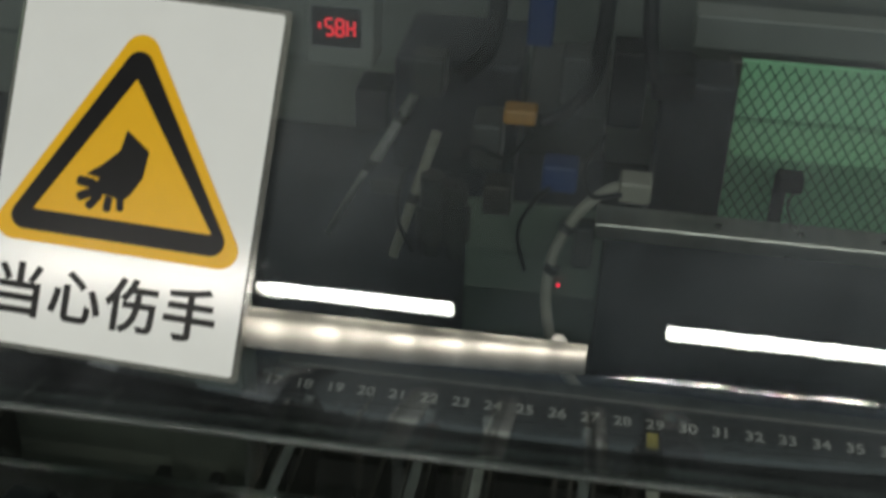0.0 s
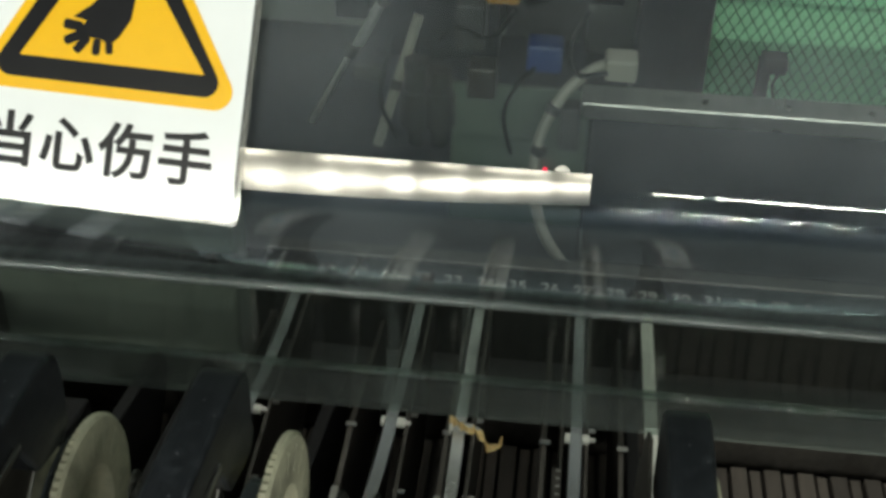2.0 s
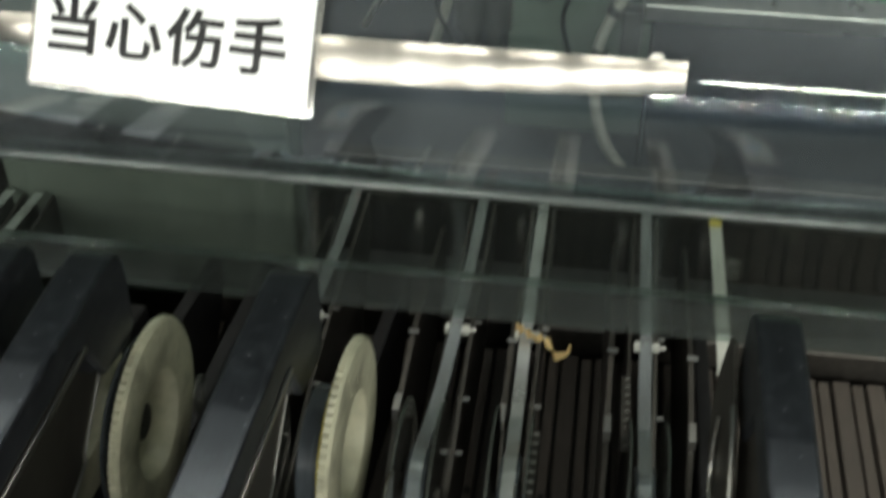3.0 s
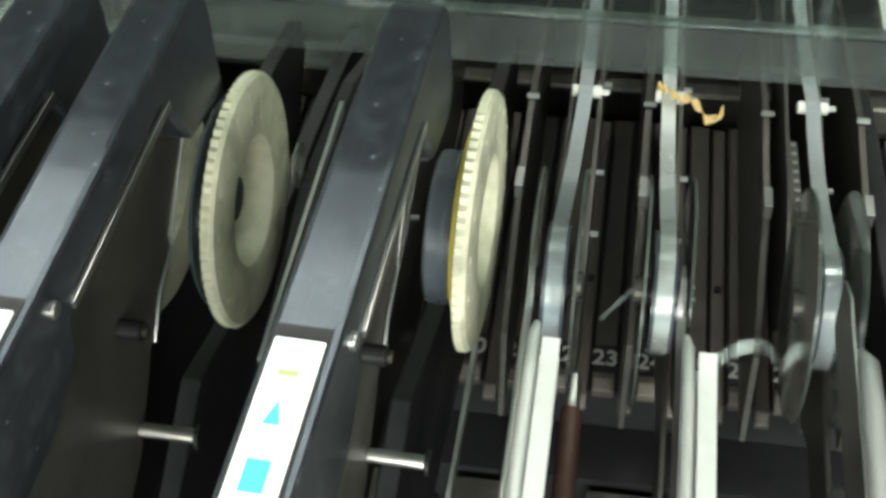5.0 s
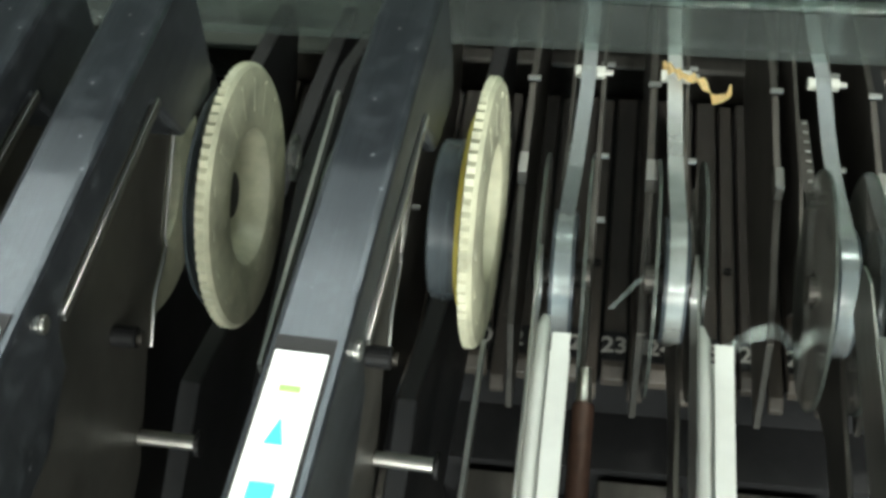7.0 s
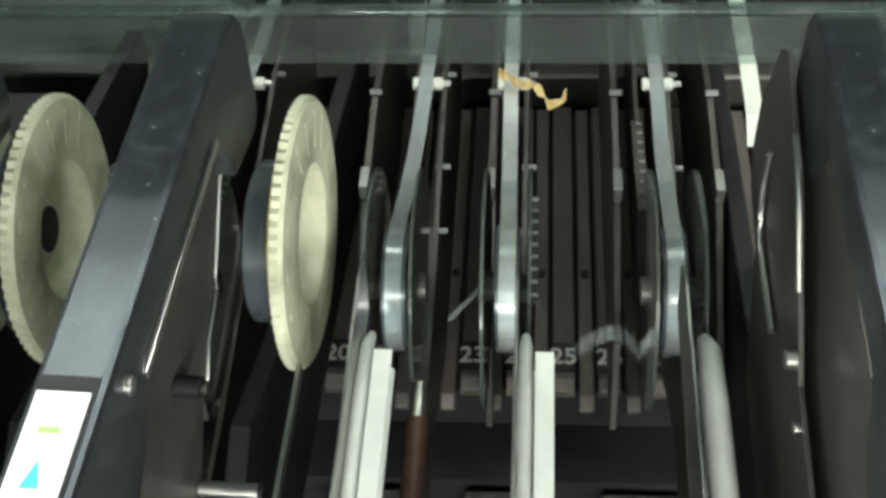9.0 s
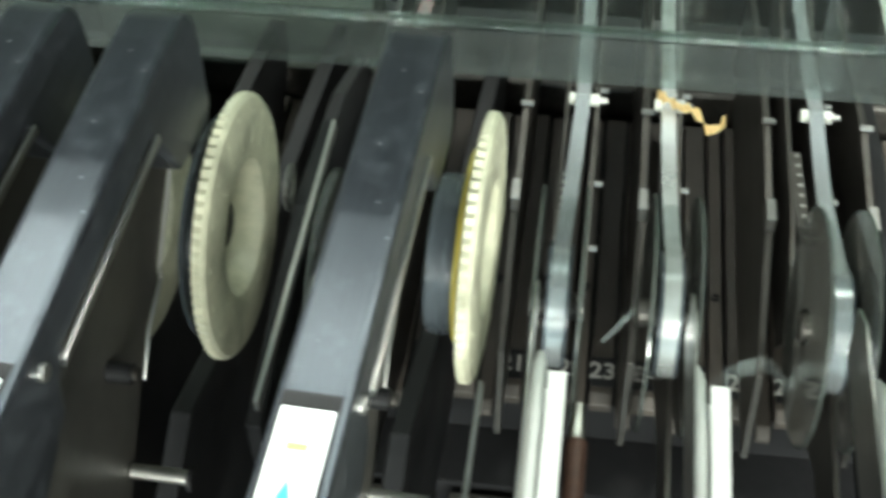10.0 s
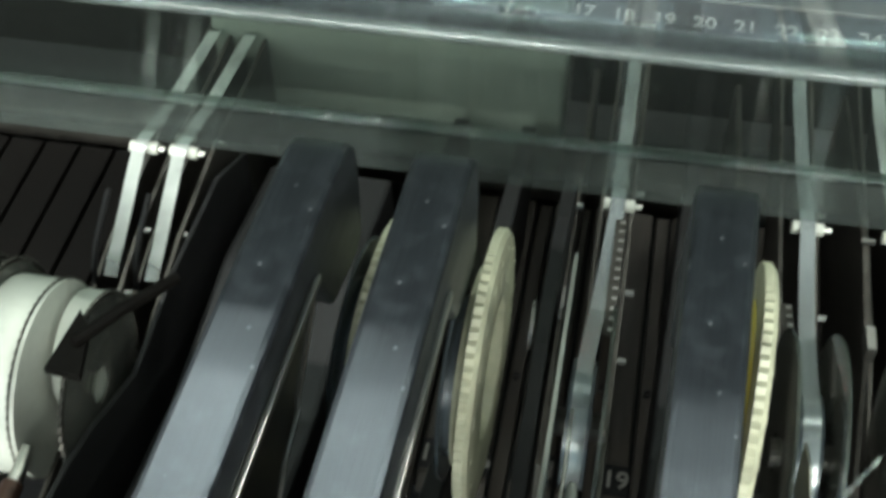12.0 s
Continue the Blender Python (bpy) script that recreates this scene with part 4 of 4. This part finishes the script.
def placement_head():
    h = thing("placement_head", "dim grey placement head with nozzles and cables", "machine head")
    part("head_block", box(-0.075, 0.005, 1.02, 1.10, 0.995, 1.075, 0.004), M_DARKPANEL, h)
    part("bracket", side_plate([(1.01, 1.05), (1.09, 1.065), (1.09, 1.02), (1.03, 1.01)], 0.008, 0.060, 0.002), M_HEADGREY, h)
    for x, zt in ((-0.045, 1.005), (-0.030, 1.000)):
        part("nozzle", sweep([(x, 1.0, zt), (x, 1.0, 0.985), (x, 1.0, 0.984), (x, 1.0, 0.960), (x, 1.0, 0.959), (x, 1.0, 0.945)], [0.008, 0.008, 0.0105, 0.0105, 0.006, 0.005], 16), M_HEADGREY, h, smooth=True)
    for x0, x1, y0, y1, z0, z1, m in ((-0.020, -0.002, 0.985, 1.015, 1.020, 1.050, M_HEADGREY), (0.030, 0.052, 1.0, 1.03, 1.062, 1.092, M_HEADGREY), (-0.060, -0.040, 0.995, 1.018, 1.060, 1.085, M_HEADGREY), (0.060, 0.082, 1.02, 1.05, 1.04, 1.09, M_BLACK), (-0.012, 0.006, 0.99, 1.01, 0.985, 1.006, M_DARKSTEEL), (0.048, 0.060, 0.985, 1.0, 0.955, 0.985, M_HEADGREY), (0.006, 0.022, 1.03, 1.06, 1.085, 1.12, M_BLUE), (-0.10, -0.078, 1.02, 1.05, 1.02, 1.05, M_BLACK)):
        part("module", box(x0, x1, y0, y1, z0, z1, 0.0018), m, h)
    for pts in ([(0.030, 0.99, 1.010), (0.020, 0.985, 1.000), (0.012, 0.985, 0.978), (0.018, 0.985, 0.950)], [(-0.030, 1.0, 1.02), (-0.018, 0.985, 1.036), (0.002, 0.985, 1.030), (0.016, 0.985, 1.050)], [(-0.060, 1.0, 1.02), (-0.066, 0.985, 0.985), (-0.055, 0.985, 0.955)], [(0.060, 0.99, 1.05), (0.050, 0.98, 1.03), (0.056, 0.98, 1.012), (0.074, 0.985, 1.012)]):
        part("wire", sweep(curve_points(pts, 6), 0.0015, 8), M_BLACK, h, smooth=True)
    part("nameplate", box(-0.085, -0.066, 0.995, 1.00, 0.990, 1.000, 0.001), M_HEADGREY, h)
    part("clamp", box(-0.002, 0.018, 0.985, 1.0, 1.052, 1.062, 0.002), M_ORANGE, h, "orange clamp")
    part("blue_block", box(0.024, 0.046, 0.99, 1.01, 1.006, 1.024, 0.002), M_BLUE, h, "blue block")
    part("white_block", box(0.072, 0.092, 0.985, 1.005, 1.006, 1.020, 0.002), M_HOSE, h, "pale connector")
    t = thing("hose", "beige corrugated hose arching down beside the head", "hose")
    part("hose_tube", sweep(curve_points([(0.080, 0.995, 1.014), (0.066, 0.99, 1.012), (0.050, 0.985, 0.998), (0.038, 0.98, 0.975), (0.034, 0.97, 0.958), (0.0355, 0.955, 0.940), (0.045, 0.935, 0.921), (0.066, 0.915, 0.906), (0.086, 0.895, 0.903), (0.080, 0.878, 0.898), (0.051, 0.872, 0.8955), (0.020, 0.872, 0.902), (0.007, 0.872, 0.907)], 8), 0.0036, 12), M_HOSE, t, smooth=True)
    for p in ((0.043, 0.982, 0.987), (0.036, 0.972, 0.962)):
        part("hose_ring", sweep([(p[0] - 0.001, p[1], p[2] - 0.0022), (p[0] + 0.001, p[1], p[2] + 0.0022)], 0.0052, 12), M_HEADGREY, t, smooth=True)
    # Leaning rods stand in for diagonal streaks reflected in the cover.
    for k, (p, q) in enumerate((((-0.114, 1.0, 0.954), (-0.058, 1.01, 1.060)), ((-0.0703, 1.0, 0.941), (-0.0451, 1.01, 1.030)), ((-0.079, 0.99, 1.0167), (-0.050, 1.0, 1.075)))):
        g = thing("streak_rod", "slim leaning rod standing in for a reflected streak", "shaft")
        part("shaft", sweep([p, q], 0.0022 if k != 1 else 0.0034, 10), M_STEEL if k != 1 else M_HOSE, g, smooth=True)
        part("collar", sweep([Vector(p).lerp(Vector(q), 0.45), Vector(p).lerp(Vector(q), 0.52)], 0.0040, 12), M_DARKSTEEL, g, smooth=True)
    for pts, r in (([(0.055, 1.02, 1.15), (0.053, 1.0, 1.11), (0.050, 1.0, 1.08), (0.036, 1.0, 1.058), (0.022, 1.0, 1.048)], 0.005), ([(0.078, 1.03, 1.15), (0.080, 1.01, 1.11), (0.086, 1.01, 1.08)], 0.005), ([(-0.01, 1.02, 1.15), (-0.012, 1.0, 1.10), (-0.03, 1.0, 1.075)], 0.006)):
        c = thing("cable", "thick black cable hanging inside the machine", "cable")
        part("cable_sheath", sweep(curve_points(pts, 6), r, 10), M_BLACK, c, smooth=True)
    b = thing("circuit_board", "pale green board lying under the head", "board")
    part("board", box(-0.022, 0.066, 1.00, 1.004, 0.888, 0.990, 0.0005), M_BOARD, b)
    led = thing("indicator_led", "tiny red indicator light in the dark", "indicator light")
    part("lens", rod(-0.0012, 0.0012, 0.996, 0.934, 0.0012, 10), M_REDLED, led)
    led.location.x = 0.0405


placement_head()


def idler(x, y, z):
    t = thing("idler_ring", "small pale ring on a dark feeder strip", "idler")
    part("ring", lathe([(x - 0.0004, 0.0034), (x - 0.0004, 0.0072), (x + 0.0004, 0.0072), (x + 0.0004, 0.0034)], y, z, 28), M_CLEAR, t, smooth=True)
    part("strip", side_plate([(0.53, 1.005), (0.60, 1.018), (0.66, 1.008), (0.70, 0.990), (0.70, 0.972), (0.60, 0.985), (0.53, 0.985)], x + 0.0006, x + 0.0050, 0.0004), M_BLACK, t, "dark strip")


idler(-0.0985, 0.602, 1.023)
